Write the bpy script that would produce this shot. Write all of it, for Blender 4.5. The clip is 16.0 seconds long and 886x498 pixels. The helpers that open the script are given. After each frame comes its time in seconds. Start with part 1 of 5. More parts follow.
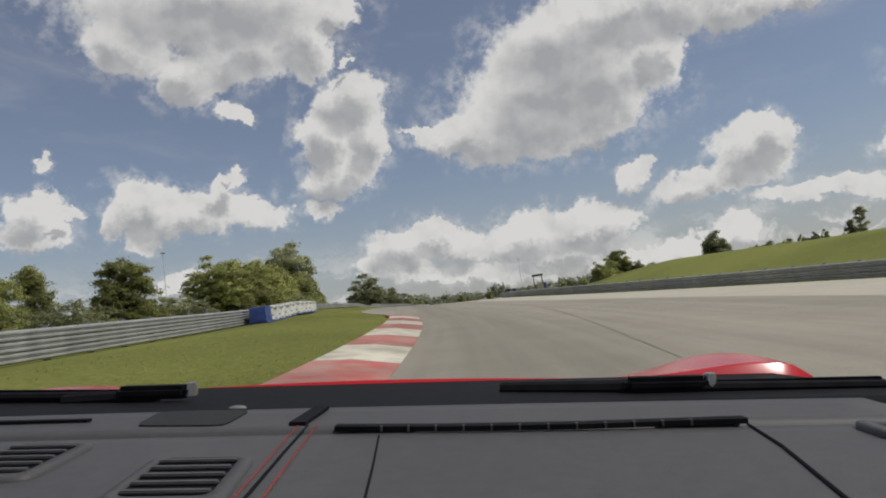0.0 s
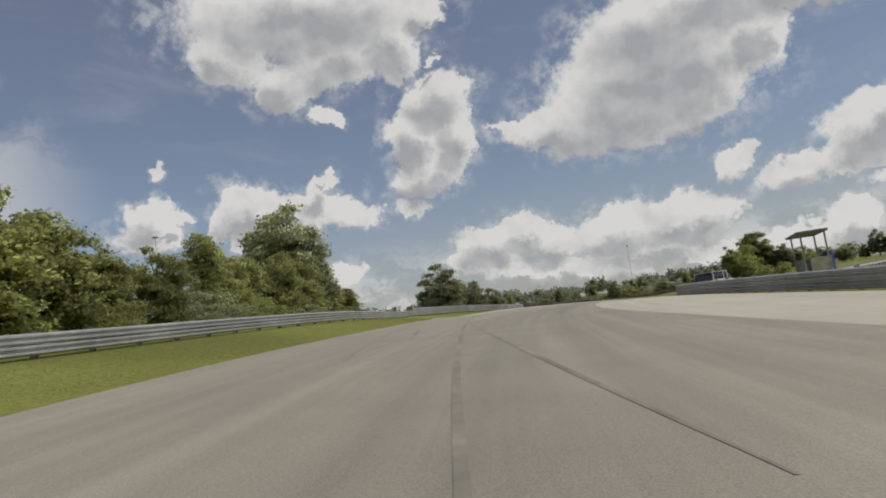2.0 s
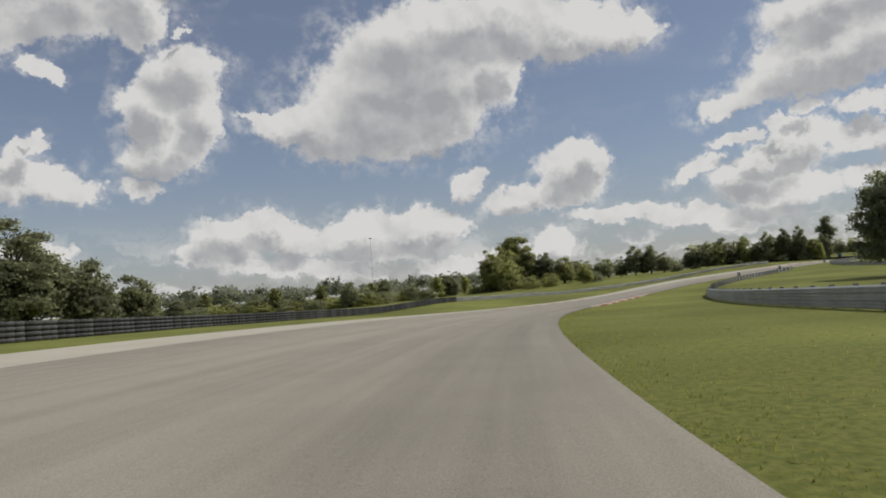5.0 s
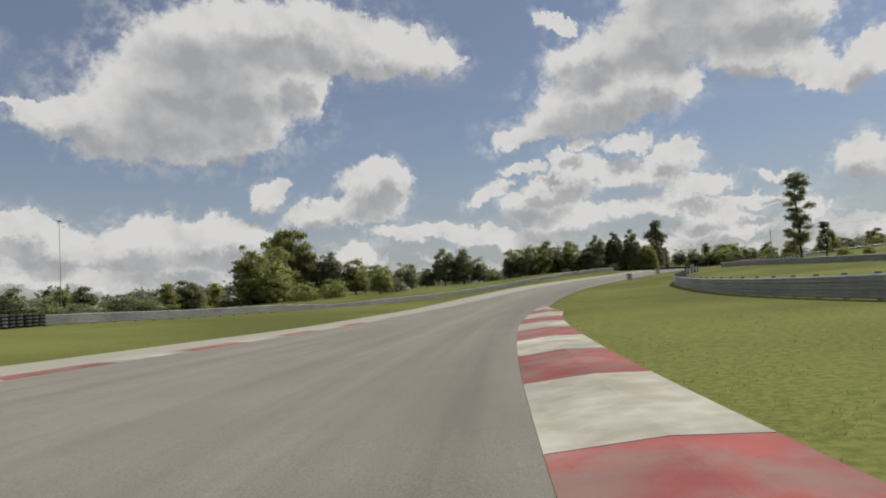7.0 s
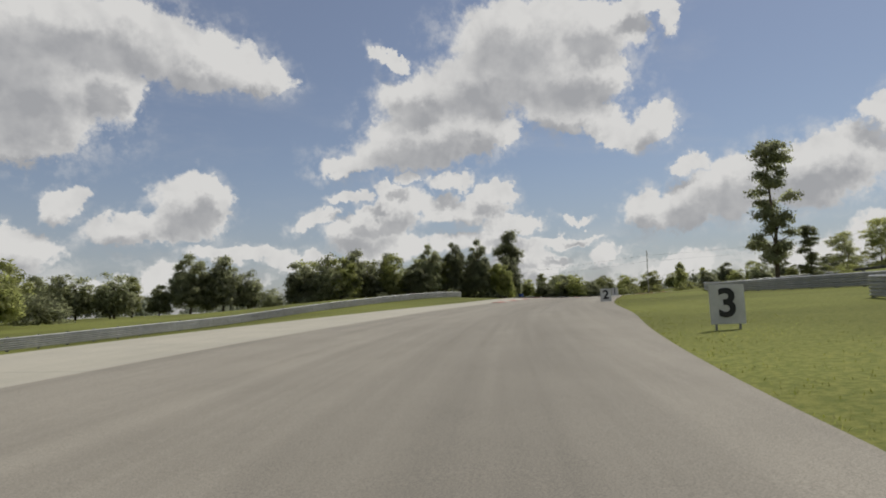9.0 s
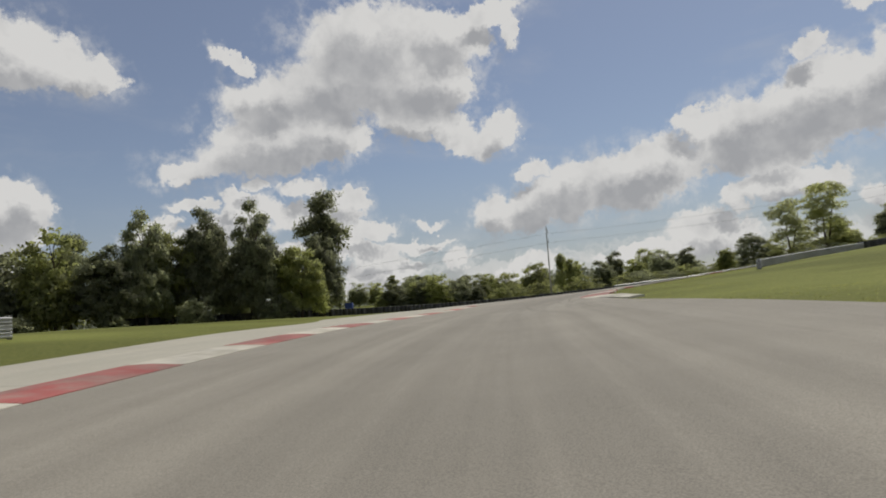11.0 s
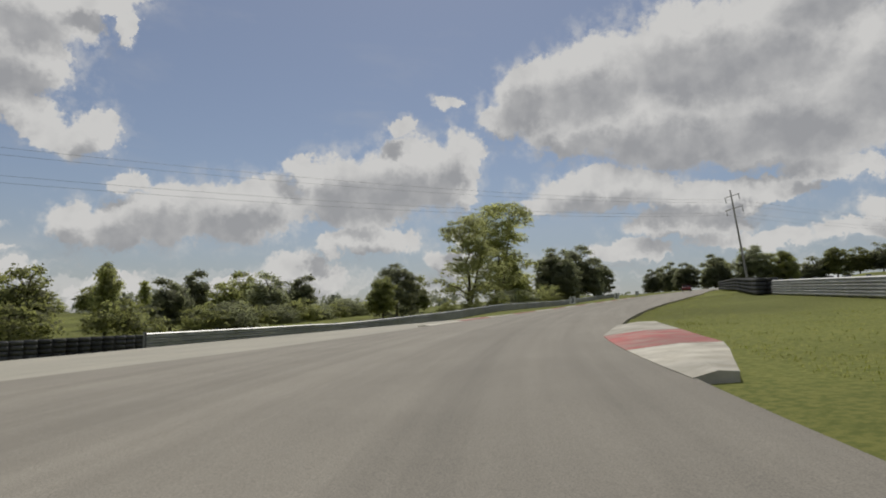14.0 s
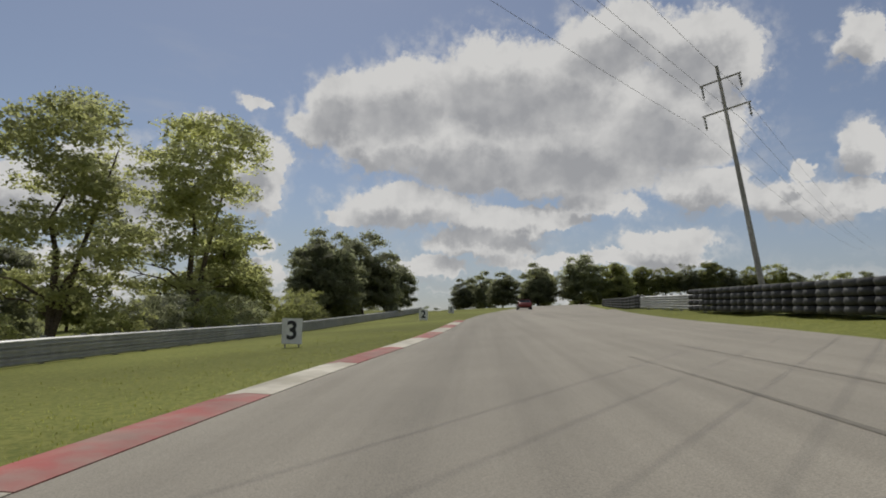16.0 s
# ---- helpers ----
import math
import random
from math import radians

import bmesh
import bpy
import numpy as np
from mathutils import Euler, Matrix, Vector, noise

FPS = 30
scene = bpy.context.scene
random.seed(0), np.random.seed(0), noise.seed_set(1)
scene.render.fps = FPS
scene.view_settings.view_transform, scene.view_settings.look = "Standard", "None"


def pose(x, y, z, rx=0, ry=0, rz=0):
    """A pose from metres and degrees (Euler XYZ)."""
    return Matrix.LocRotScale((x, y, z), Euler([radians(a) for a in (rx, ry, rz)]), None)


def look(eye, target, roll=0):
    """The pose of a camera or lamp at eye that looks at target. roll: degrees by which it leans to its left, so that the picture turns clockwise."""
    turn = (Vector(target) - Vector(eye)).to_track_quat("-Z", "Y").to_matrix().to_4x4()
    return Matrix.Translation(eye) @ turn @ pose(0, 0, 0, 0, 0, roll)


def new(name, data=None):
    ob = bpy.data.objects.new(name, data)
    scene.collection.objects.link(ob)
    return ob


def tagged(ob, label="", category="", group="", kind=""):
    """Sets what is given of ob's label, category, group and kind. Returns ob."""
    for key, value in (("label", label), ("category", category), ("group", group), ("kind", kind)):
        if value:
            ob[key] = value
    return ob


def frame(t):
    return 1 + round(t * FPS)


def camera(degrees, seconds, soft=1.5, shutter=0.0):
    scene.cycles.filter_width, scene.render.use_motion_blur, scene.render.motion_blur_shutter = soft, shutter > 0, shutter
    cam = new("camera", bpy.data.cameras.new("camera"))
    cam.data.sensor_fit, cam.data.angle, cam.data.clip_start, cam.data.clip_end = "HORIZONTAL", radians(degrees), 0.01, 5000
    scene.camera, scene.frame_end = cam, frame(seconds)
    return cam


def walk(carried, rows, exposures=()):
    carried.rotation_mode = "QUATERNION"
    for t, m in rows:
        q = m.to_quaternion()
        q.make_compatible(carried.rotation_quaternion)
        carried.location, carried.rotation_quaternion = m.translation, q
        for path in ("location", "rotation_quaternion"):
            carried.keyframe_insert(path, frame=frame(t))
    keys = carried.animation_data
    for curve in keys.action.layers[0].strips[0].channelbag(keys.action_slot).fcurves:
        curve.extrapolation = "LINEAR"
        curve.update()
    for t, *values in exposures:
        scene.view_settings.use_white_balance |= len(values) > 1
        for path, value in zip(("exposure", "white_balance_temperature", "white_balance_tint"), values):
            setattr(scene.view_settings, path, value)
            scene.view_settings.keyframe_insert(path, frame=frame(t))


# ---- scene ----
cam = camera(70.5, 16.0, soft=1.9, shutter=0.0)
walk(cam, [
    (0.0, pose(0.00, 0.00, 1.10, 95.34, 7.51, 0.70)),
    (0.5, pose(0.47, 14.96, 1.37, 96.40, 8.49, 4.93)),
    (1.0, pose(0.02, 29.38, 1.67, 96.40, 8.62, 8.07)),
    (1.5, pose(-0.94, 43.23, 2.00, 96.28, 8.05, 9.31)),
    (2.0, pose(-2.00, 56.53, 2.31, 96.07, 7.94, 9.03)),
    (2.5, pose(-2.80, 69.80, 2.57, 95.68, 7.18, 6.99)),
    (3.0, pose(-2.90, 83.57, 2.73, 95.30, 6.31, 2.69)),
    (3.5, pose(-1.93, 97.77, 2.77, 94.83, 6.02, -1.81)),
    (4.0, pose(0.14, 112.33, 2.69, 94.46, 5.60, -5.86)),
    (4.5, pose(3.46, 127.26, 2.52, 94.06, 5.06, -10.15)),
    (5.0, pose(8.13, 142.56, 2.26, 93.65, 4.42, -14.80)),
    (5.5, pose(14.21, 158.11, 1.89, 93.33, 3.84, -19.58)),
    (6.0, pose(21.77, 173.79, 1.38, 93.21, 3.47, -24.28)),
    (6.5, pose(30.87, 189.45, 0.79, 93.38, 3.50, -28.69)),
    (7.0, pose(41.45, 204.68, 0.31, 93.72, 3.78, -32.87)),
    (7.5, pose(53.16, 219.29, 0.05, 94.39, 3.70, -36.48)),
    (8.0, pose(65.96, 233.19, 0.03, 94.80, 3.41, -40.67)),
    (8.5, pose(79.86, 246.24, 0.20, 95.09, 2.48, -44.90)),
    (9.0, pose(94.81, 258.36, 0.55, 95.51, 2.14, -49.05)),
    (9.5, pose(110.32, 269.26, 0.97, 95.77, 2.30, -52.87)),
    (10.0, pose(125.78, 278.82, 1.37, 95.77, 3.14, -56.16)),
    (10.5, pose(141.10, 287.12, 1.69, 95.59, 4.19, -59.16)),
    (11.0, pose(156.17, 294.20, 2.07, 95.29, 4.99, -62.07)),
    (11.5, pose(170.90, 300.15, 2.49, 94.93, 5.06, -65.12)),
    (12.0, pose(184.53, 304.88, 2.58, 94.57, 4.62, -68.30)),
    (12.5, pose(196.41, 307.88, 2.84, 94.75, 2.92, -75.42)),
    (13.0, pose(206.43, 309.03, 3.07, 95.52, 1.85, -83.79)),
    (13.5, pose(215.99, 308.78, 3.32, 96.43, 0.83, -91.33)),
    (14.0, pose(226.54, 307.16, 3.65, 96.62, 0.52, -98.27)),
    (14.5, pose(237.91, 304.10, 4.08, 97.16, 0.29, -104.11)),
    (15.0, pose(249.97, 299.62, 4.63, 97.60, -0.14, -109.03)),
    (15.5, pose(262.61, 293.73, 5.28, 97.85, -0.28, -113.34)),
    (16.0, pose(275.78, 286.51, 5.99, 97.70, -0.75, -116.51)),
], [(0.0, -0.26), (9.0, -0.25), (12.5, -0.36), (14.5, -0.44), (16.0, -0.38)])


# ---- sky and sun ----
SUN_AZ, SUN_EL = 100.0, 56.0


def math_node(nt, op, a, b=None, c=None, clamp=False):
    n = nt.nodes.new("ShaderNodeMath")
    n.operation, n.use_clamp = op, clamp
    for i, v in enumerate((a, b, c)):
        if v is None:
            continue
        if isinstance(v, (int, float)):
            n.inputs[i].default_value = v
        else:
            nt.links.new(v, n.inputs[i])
    return n.outputs[0]


def smooth(nt, value, lo, hi, to_lo=0.0, to_hi=1.0):
    n = nt.nodes.new("ShaderNodeMapRange")
    n.interpolation_type = "SMOOTHSTEP"
    nt.links.new(value, n.inputs["Value"])
    n.inputs["From Min"].default_value, n.inputs["From Max"].default_value = lo, hi
    n.inputs["To Min"].default_value, n.inputs["To Max"].default_value = to_lo, to_hi
    return n.outputs["Result"]


def mix_rgb(nt, fac, a, b, blend="MIX"):
    n = nt.nodes.new("ShaderNodeMix")
    n.data_type, n.blend_type, n.clamp_factor = "RGBA", blend, True
    ins = [n.inputs[0], n.inputs[6], n.inputs[7]]
    for sock, v in zip(ins, (fac, a, b)):
        if isinstance(v, (int, float)):
            sock.default_value = v
        elif isinstance(v, tuple):
            sock.default_value = (*v, 1.0)
        else:
            nt.links.new(v, sock)
    return n.outputs[2]


def noise_node(nt, vec, scale, detail=4.0, rough=0.55, dist=0.0, dims="3D"):
    n = nt.nodes.new("ShaderNodeTexNoise")
    n.noise_dimensions = dims
    n.inputs["Scale"].default_value, n.inputs["Detail"].default_value = scale, detail
    n.inputs["Roughness"].default_value, n.inputs["Distortion"].default_value = rough, dist
    if vec is not None:
        nt.links.new(vec, n.inputs["Vector"])
    return n


CLOUD_BLOBS = []


def cloud(*blobs):
    """One cumulus: billows as azimuth, elevation, half width, half height, tilt, in degrees."""
    CLOUD_BLOBS.extend(blobs)


cloud((-17.9, 27.7, 10.2, 3.2, 0.9), (-25.3, 23.9, 2.9, 2.2, -17.6), (-20.8, 21.6, 2.4, 2.1, 27.9), (-16.0, 23.8, 5.0, 2.4, 17.0), (-10.5, 25.0, 2.7, 3.0, -20.7), (-10.1, 22.8, 1.7, 0.9, 14.7), (-17.4, 18.7, 1.2, 0.6, -16.8), (-6.8, 27.1, 1.3, 1.3, -3.5))
cloud((-33.4, 11.3, 2.0, 1.4, 10.0), (-33.4, 9.5, 2.7, 1.2, -2.8), (-31.2, 11.0, 1.1, 0.4, -2.1), (-32.3, 15.0, 0.5, 0.7, 0.6))
cloud((14.2, 21.2, 7.0, 3.8, 5.9), (11.8, 16.9, 7.8, 3.9, -2.1), (16.9, 17.9, 4.8, 3.6, 10.5), (7.9, 14.6, 5.5, 2.3, -5.7), (3.0, 15.5, 3.7, 1.4, 0.3), (-0.1, 16.2, 1.7, 0.5, -3.6), (21.3, 18.7, 1.8, 2.2, -9.9), (20.1, 22.8, 8.2, 2.5, -1.0), (28.3, 21.5, 4.8, 1.9, -3.6), (33.1, 20.4, 2.6, 1.4, 3.2), (15.2, 14.0, 3.1, 1.2, 11.9))
cloud((-6.7, 19.7, 3.3, 2.0, 8.2), (-5.7, 16.5, 2.1, 3.0, -2.1), (-9.7, 16.4, 2.1, 2.1, 13.5), (-8.5, 13.2, 3.5, 1.7, 9.6), (-10.1, 10.3, 1.6, 0.6, 5.4), (-6.6, 23.0, 0.9, 0.3, 26.2))
cloud((-25.2, 11.6, 2.6, 1.8, 0.5), (-25.3, 8.9, 1.2, 0.9, -1.1), (-21.7, 10.7, 4.1, 1.5, -0.7), (-16.2, 10.5, 2.9, 1.1, -12.4), (-18.4, 12.8, 1.6, 0.9, 25.6), (-17.4, 14.2, 0.5, 0.4, 20.5), (-27.5, 10.6, 0.8, 1.5, 0.3))
cloud((27.2, 9.5, 2.7, 2.2, 1.1), (28.8, 10.4, 1.6, 1.5, -10.1), (23.0, 7.8, 3.1, 1.2, 17.8), (25.0, 7.1, 2.8, 0.8, -3.0), (17.7, 9.1, 1.7, 1.2, 30.9))
cloud((-0.3, 6.9, 2.4, 1.1, -4.8), (-3.1, 6.1, 3.3, 1.7, 7.4), (-4.7, 4.2, 3.1, 1.0, 0.2), (1.5, 5.5, 2.9, 1.4, -15.1), (8.3, 5.6, 4.0, 1.7, 2.2), (14.0, 5.6, 3.8, 1.4, -1.4), (10.2, 4.1, 5.7, 1.1, -0.9), (2.3, 2.7, 6.7, 0.8, -5.4), (-17.8, 4.6, 2.2, 1.2, -4.1), (-22.4, 4.9, 2.2, 0.9, 7.6), (-26.6, 5.3, 0.8, 0.5, -3.2), (15.1, 2.1, 3.0, 0.8, -6.0), (25.5, 3.3, 1.9, 1.2, -7.1), (21.6, 2.3, 3.8, 1.1, 1.8))
cloud((31.4, 5.6, 4.1, 0.7, 2.2), (36.5, 4.7, 2.5, 0.9, 0.9), (40.9, 10.5, 1.5, 0.5, 4.3), (37.9, 8.6, 1.9, 0.7, 20.2), (46.5, 12.1, 1.4, 0.6, 2.9), (50.4, 11.6, 2.0, 0.9, 0.2), (54.2, 10.4, 1.6, 1.0, 2.2), (45.3, 9.6, 2.7, 1.2, 5.9), (42.8, 7.8, 3.5, 1.2, 4.7), (50.9, 9.0, 3.6, 1.0, -2.0), (55.8, 7.5, 2.7, 0.7, 1.2), (44.1, 5.8, 3.9, 1.3, -5.2), (40.0, 4.2, 4.7, 0.7, -4.4), (56.6, 5.5, 2.0, 0.9, 2.2), (61.9, 7.5, 1.0, 0.3, 0.5), (63.6, 4.2, 1.5, 0.9, 5.0))
cloud((48.4, 15.5, 7.0, 2.2, 7.3), (41.6, 13.7, 3.1, 0.9, 13.0), (54.1, 15.9, 2.3, 2.0, -1.8), (48.6, 19.3, 4.5, 1.9, 14.7), (45.0, 22.5, 1.9, 0.7, -25.2), (57.5, 23.7, 6.1, 3.0, -1.5), (55.2, 20.7, 7.2, 2.6, 7.9), (62.0, 19.9, 4.6, 2.6, -3.5), (64.9, 19.7, 2.0, 1.9, -4.4), (65.0, 23.7, 3.5, 2.1, -12.9), (68.4, 25.2, 3.1, 0.9, 3.1), (70.9, 23.8, 0.7, 1.2, -6.4), (61.2, 16.8, 4.4, 1.5, -17.8), (64.7, 15.0, 3.1, 0.9, -16.1), (68.5, 15.4, 1.9, 1.3, 13.5))
cloud((68.0, 8.0, 2.3, 1.6, -5.4), (71.6, 8.3, 3.1, 1.8, 19.0), (75.1, 9.6, 3.4, 2.3, 3.3), (80.1, 9.5, 4.3, 2.5, -2.5), (82.7, 10.4, 3.1, 1.8, 4.0), (85.4, 13.5, 1.9, 1.1, 5.5), (89.4, 12.1, 4.0, 2.6, 2.2), (93.1, 12.5, 3.6, 2.7, -0.9), (94.7, 17.1, 1.3, 0.8, -14.2), (95.9, 13.4, 4.3, 2.5, -7.5), (99.2, 13.4, 2.5, 2.7, -14.2), (100.9, 11.5, 1.0, 1.3, -13.8), (91.3, 9.5, 3.0, 1.0, -1.3))
cloud((91.9, 7.3, 3.9, 1.3, -5.8), (86.2, 4.2, 3.3, 1.5, -7.0), (99.5, 5.4, 2.5, 1.3, -9.7), (100.2, 7.9, 1.2, 0.7, -11.4), (71.5, 11.8, 1.3, 0.8, 13.4), (56.6, 3.9, 3.5, 1.1, 0.5), (52.2, 6.0, 3.9, 0.9, 2.4), (52.1, 9.0, 2.6, 1.2, -3.0), (60.8, 5.9, 2.2, 0.4, 3.4), (69.8, 3.0, 2.5, 1.1, 4.7), (80.9, 3.2, 4.3, 0.8, -0.9), (53.9, 2.2, 5.4, 0.7, -4.7), (43.4, 9.1, 1.6, 0.8, -1.8), (44.4, 11.0, 1.4, 0.6, -1.2))
cloud((107.1, 20.5, 3.8, 2.4, 16.6), (104.8, 18.4, 2.7, 1.2, 8.0), (113.2, 21.2, 6.2, 3.0, 5.3), (112.1, 17.0, 5.8, 2.0, -3.8), (121.8, 22.3, 6.9, 3.5, -2.1), (120.1, 16.2, 7.9, 2.9, -1.3), (128.7, 21.9, 5.7, 3.6, -4.5), (129.5, 16.4, 8.1, 3.5, -3.8), (136.7, 18.5, 5.5, 4.0, -6.6), (132.9, 25.6, 5.2, 2.5, 2.2), (139.7, 23.9, 4.3, 2.7, -9.2), (142.5, 21.9, 2.0, 1.6, -9.9), (127.4, 13.7, 6.1, 1.4, -2.8))
cloud((113.0, 11.6, 5.6, 1.7, 0.4), (107.8, 10.4, 2.3, 0.9, 6.2), (120.0, 10.4, 5.7, 1.3, -5.9), (125.7, 10.4, 4.1, 1.0, -2.0), (130.8, 11.6, 3.0, 0.9, -3.2), (136.4, 8.2, 3.7, 1.2, -3.3), (139.9, 12.6, 3.9, 1.6, -5.6), (146.1, 11.0, 3.5, 1.6, -6.4), (146.8, 13.3, 0.9, 0.7, -7.8), (150.0, 10.6, 2.4, 1.5, -1.4), (151.4, 14.3, 1.6, 1.8, 1.8), (151.5, 22.2, 1.8, 1.8, -14.1))
cloud((115.3, 6.2, 3.1, 0.9, -0.2), (120.0, 8.2, 4.4, 1.1, -0.8), (124.6, 6.5, 4.1, 0.7, -1.3), (134.0, 6.8, 5.2, 0.8, -2.5), (100.1, 14.5, 1.9, 2.5, 3.7), (99.2, 19.9, 1.3, 0.5, -14.2), (87.8, 7.0, 1.4, 1.0, 3.4))


def cloud_group():
    """Distance to the nearest cumulus billow, 1 at its rim, for a vector of azimuth and elevation."""
    g = bpy.data.node_groups.new("cumulus", "ShaderNodeTree")
    g.interface.new_socket("Vector", in_out="INPUT", socket_type="NodeSocketVector")
    g.interface.new_socket("Value", in_out="OUTPUT", socket_type="NodeSocketFloat")
    gi, go = g.nodes.new("NodeGroupInput"), g.nodes.new("NodeGroupOutput")
    best = None
    for az, el, a, b, rot in CLOUD_BLOBS:
        m = g.nodes.new("ShaderNodeMapping")
        m.vector_type = "TEXTURE"
        m.inputs["Location"].default_value = (az, el, 0)
        m.inputs["Rotation"].default_value = (0, 0, radians(rot))
        m.inputs["Scale"].default_value = (a, b, 1)
        if best is None:
            g.links.new(gi.outputs[0], m.inputs["Vector"])
        else:
            # one billow after another, so that few values are held at once
            step = g.nodes.new("ShaderNodeVectorMath")
            step.operation = "MULTIPLY_ADD"
            g.links.new(best, step.inputs[0])
            step.inputs[1].default_value = (1e-7, 1e-7, 0)
            g.links.new(gi.outputs[0], step.inputs[2])
            g.links.new(step.outputs[0], m.inputs["Vector"])
        v = g.nodes.new("ShaderNodeVectorMath")
        v.operation = "LENGTH"
        g.links.new(m.outputs[0], v.inputs[0])
        d = v.outputs["Value"]
        if best is None:
            best = d
        else:
            n = g.nodes.new("ShaderNodeMath")
            n.operation = "SMOOTH_MIN"
            n.inputs[2].default_value = 0.25
            g.links.new(best, n.inputs[0])
            g.links.new(d, n.inputs[1])
            best = n.outputs[0]
    g.links.new(best, go.inputs[0])
    return g


def build_sky():
    world = bpy.data.worlds.new("summer_sky")
    scene.world = world
    world.use_nodes = True
    nt = world.node_tree
    nt.nodes.clear()
    out = nt.nodes.new("ShaderNodeOutputWorld")
    bg = nt.nodes.new("ShaderNodeBackground")
    bg.inputs["Strength"].default_value = 0.10
    nt.links.new(bg.outputs[0], out.inputs[0])
    sky = nt.nodes.new("ShaderNodeTexSky")
    sky.sky_type, sky.sun_disc = "NISHITA", False
    sky.sun_elevation, sky.sun_rotation = radians(SUN_EL), radians(SUN_AZ)
    sky.air_density, sky.dust_density, sky.ozone_density = 1.0, 0.5, 1.3
    tc = nt.nodes.new("ShaderNodeTexCoord")
    way = tc.outputs["Generated"]
    sep = nt.nodes.new("ShaderNodeSeparateXYZ")
    nt.links.new(way, sep.inputs[0])
    az = math_node(nt, "MULTIPLY", math_node(nt, "ARCTAN2", sep.outputs[0], sep.outputs[1]), 57.2958)
    el = math_node(nt, "MULTIPLY", math_node(nt, "ARCSINE", sep.outputs[2]), 57.2958)
    pos = nt.nodes.new("ShaderNodeCombineXYZ")
    nt.links.new(az, pos.inputs[0])
    nt.links.new(el, pos.inputs[1])
    # billowing edges: the coordinates are pushed about by three scales of noise
    def push(vec, tex, amount):
        n = nt.nodes.new("ShaderNodeVectorMath")
        n.operation = "MULTIPLY_ADD"
        nt.links.new(tex.outputs["Color"], n.inputs[0])
        n.inputs[1].default_value = amount
        off = nt.nodes.new("ShaderNodeVectorMath")
        off.operation = "SUBTRACT"
        nt.links.new(vec, off.inputs[0])
        off.inputs[1].default_value = (amount[0] / 2, amount[1] / 2, 0)
        nt.links.new(off.outputs[0], n.inputs[2])
        return n.outputs[0]

    def shifted(vec, by):
        n = nt.nodes.new("ShaderNodeVectorMath")
        n.operation = "ADD"
        nt.links.new(vec, n.inputs[0])
        n.inputs[1].default_value = by
        return n.outputs[0]

    n1 = noise_node(nt, way, 13.0, 4.0, 0.55)
    n2 = noise_node(nt, way, 38.0, 4.0, 0.60)
    n3 = noise_node(nt, way, 120.0, 3.0, 0.60)
    w3 = push(push(push(pos.outputs[0], n1, (4.2, 3.2, 0)), n2, (2.3, 2.1, 0)), n3, (0.8, 0.8, 0))
    grp = cloud_group()

    def billow(vec):
        n = nt.nodes.new("ShaderNodeGroup")
        n.node_tree = grp
        nt.links.new(vec, n.inputs[0])
        return n.outputs[0]

    here, above = billow(w3), billow(shifted(w3, (0.9, 1.7, 0)))
    # the same kind of fair-weather cloud over the rest of the sky
    far_pos = nt.nodes.new("ShaderNodeMapping")
    far_pos.inputs["Scale"].default_value = (0.06, 0.13, 1)
    nt.links.new(w3, far_pos.inputs["Vector"])
    far = noise_node(nt, far_pos.outputs[0], 1.0, 5.0, 0.5)
    off = math_node(nt, "ABSOLUTE", math_node(nt, "SUBTRACT", az, 60.0))
    elsewhere = math_node(nt, "MAXIMUM", smooth(nt, off, 95.0, 110.0), smooth(nt, el, 30.0, 36.0))
    patch = math_node(nt, "MULTIPLY", smooth(nt, far.outputs[0], 0.50, 0.60), elsewhere)
    # broken low banks towards the horizon, and thin veils
    low_pos = nt.nodes.new("ShaderNodeMapping")
    low_pos.inputs["Scale"].default_value = (0.13, 0.48, 1)
    nt.links.new(w3, low_pos.inputs["Vector"])
    low = noise_node(nt, low_pos.outputs[0], 1.0, 5.0, 0.6)
    bank = math_node(nt, "MULTIPLY", smooth(nt, low.outputs[0], 0.46, 0.60), smooth(nt, el, 8.0, 2.0))
    bank = math_node(nt, "MULTIPLY", bank, 0.7)
    veil_pos = nt.nodes.new("ShaderNodeMapping")
    veil_pos.inputs["Scale"].default_value = (0.05, 0.16, 1)
    nt.links.new(pos.outputs[0], veil_pos.inputs["Vector"])
    veil = noise_node(nt, veil_pos.outputs[0], 1.0, 6.0, 0.6, 0.4)
    thin = smooth(nt, veil.outputs[0], 0.52, 0.78, 0.0, 0.22)
    rim = math_node(nt, "ADD", here, math_node(nt, "MULTIPLY", math_node(nt, "SUBTRACT", n3.outputs[0], 0.5), 0.35))
    core = smooth(nt, rim, 1.30, 0.98)
    fringe = math_node(nt, "MULTIPLY", smooth(nt, rim, 1.9, 1.05), smooth(nt, n2.outputs[0], 0.40, 0.70, 0.0, 0.6))
    mask = math_node(nt, "MAXIMUM", math_node(nt, "MAXIMUM", core, fringe), math_node(nt, "MAXIMUM", patch, bank))
    # sunlit heads and rims, grey hearts and bases, puffs lit from the sun's side
    deep = smooth(nt, above, 1.15, 0.35)
    puff_a = noise_node(nt, way, 15.0, 4.0, 0.5)
    puff_b = noise_node(nt, shifted(way, (0.012, -0.002, 0.014)), 15.0, 4.0, 0.5)
    puff = math_node(nt, "MULTIPLY", math_node(nt, "SUBTRACT", puff_b.outputs[0], puff_a.outputs[0]), 1.5)
    deep2 = math_node(nt, "ADD", math_node(nt, "MULTIPLY", deep, 0.88), puff)
    deep3 = math_node(nt, "MAXIMUM", deep2, math_node(nt, "MULTIPLY", patch, 0.35), clamp=True)
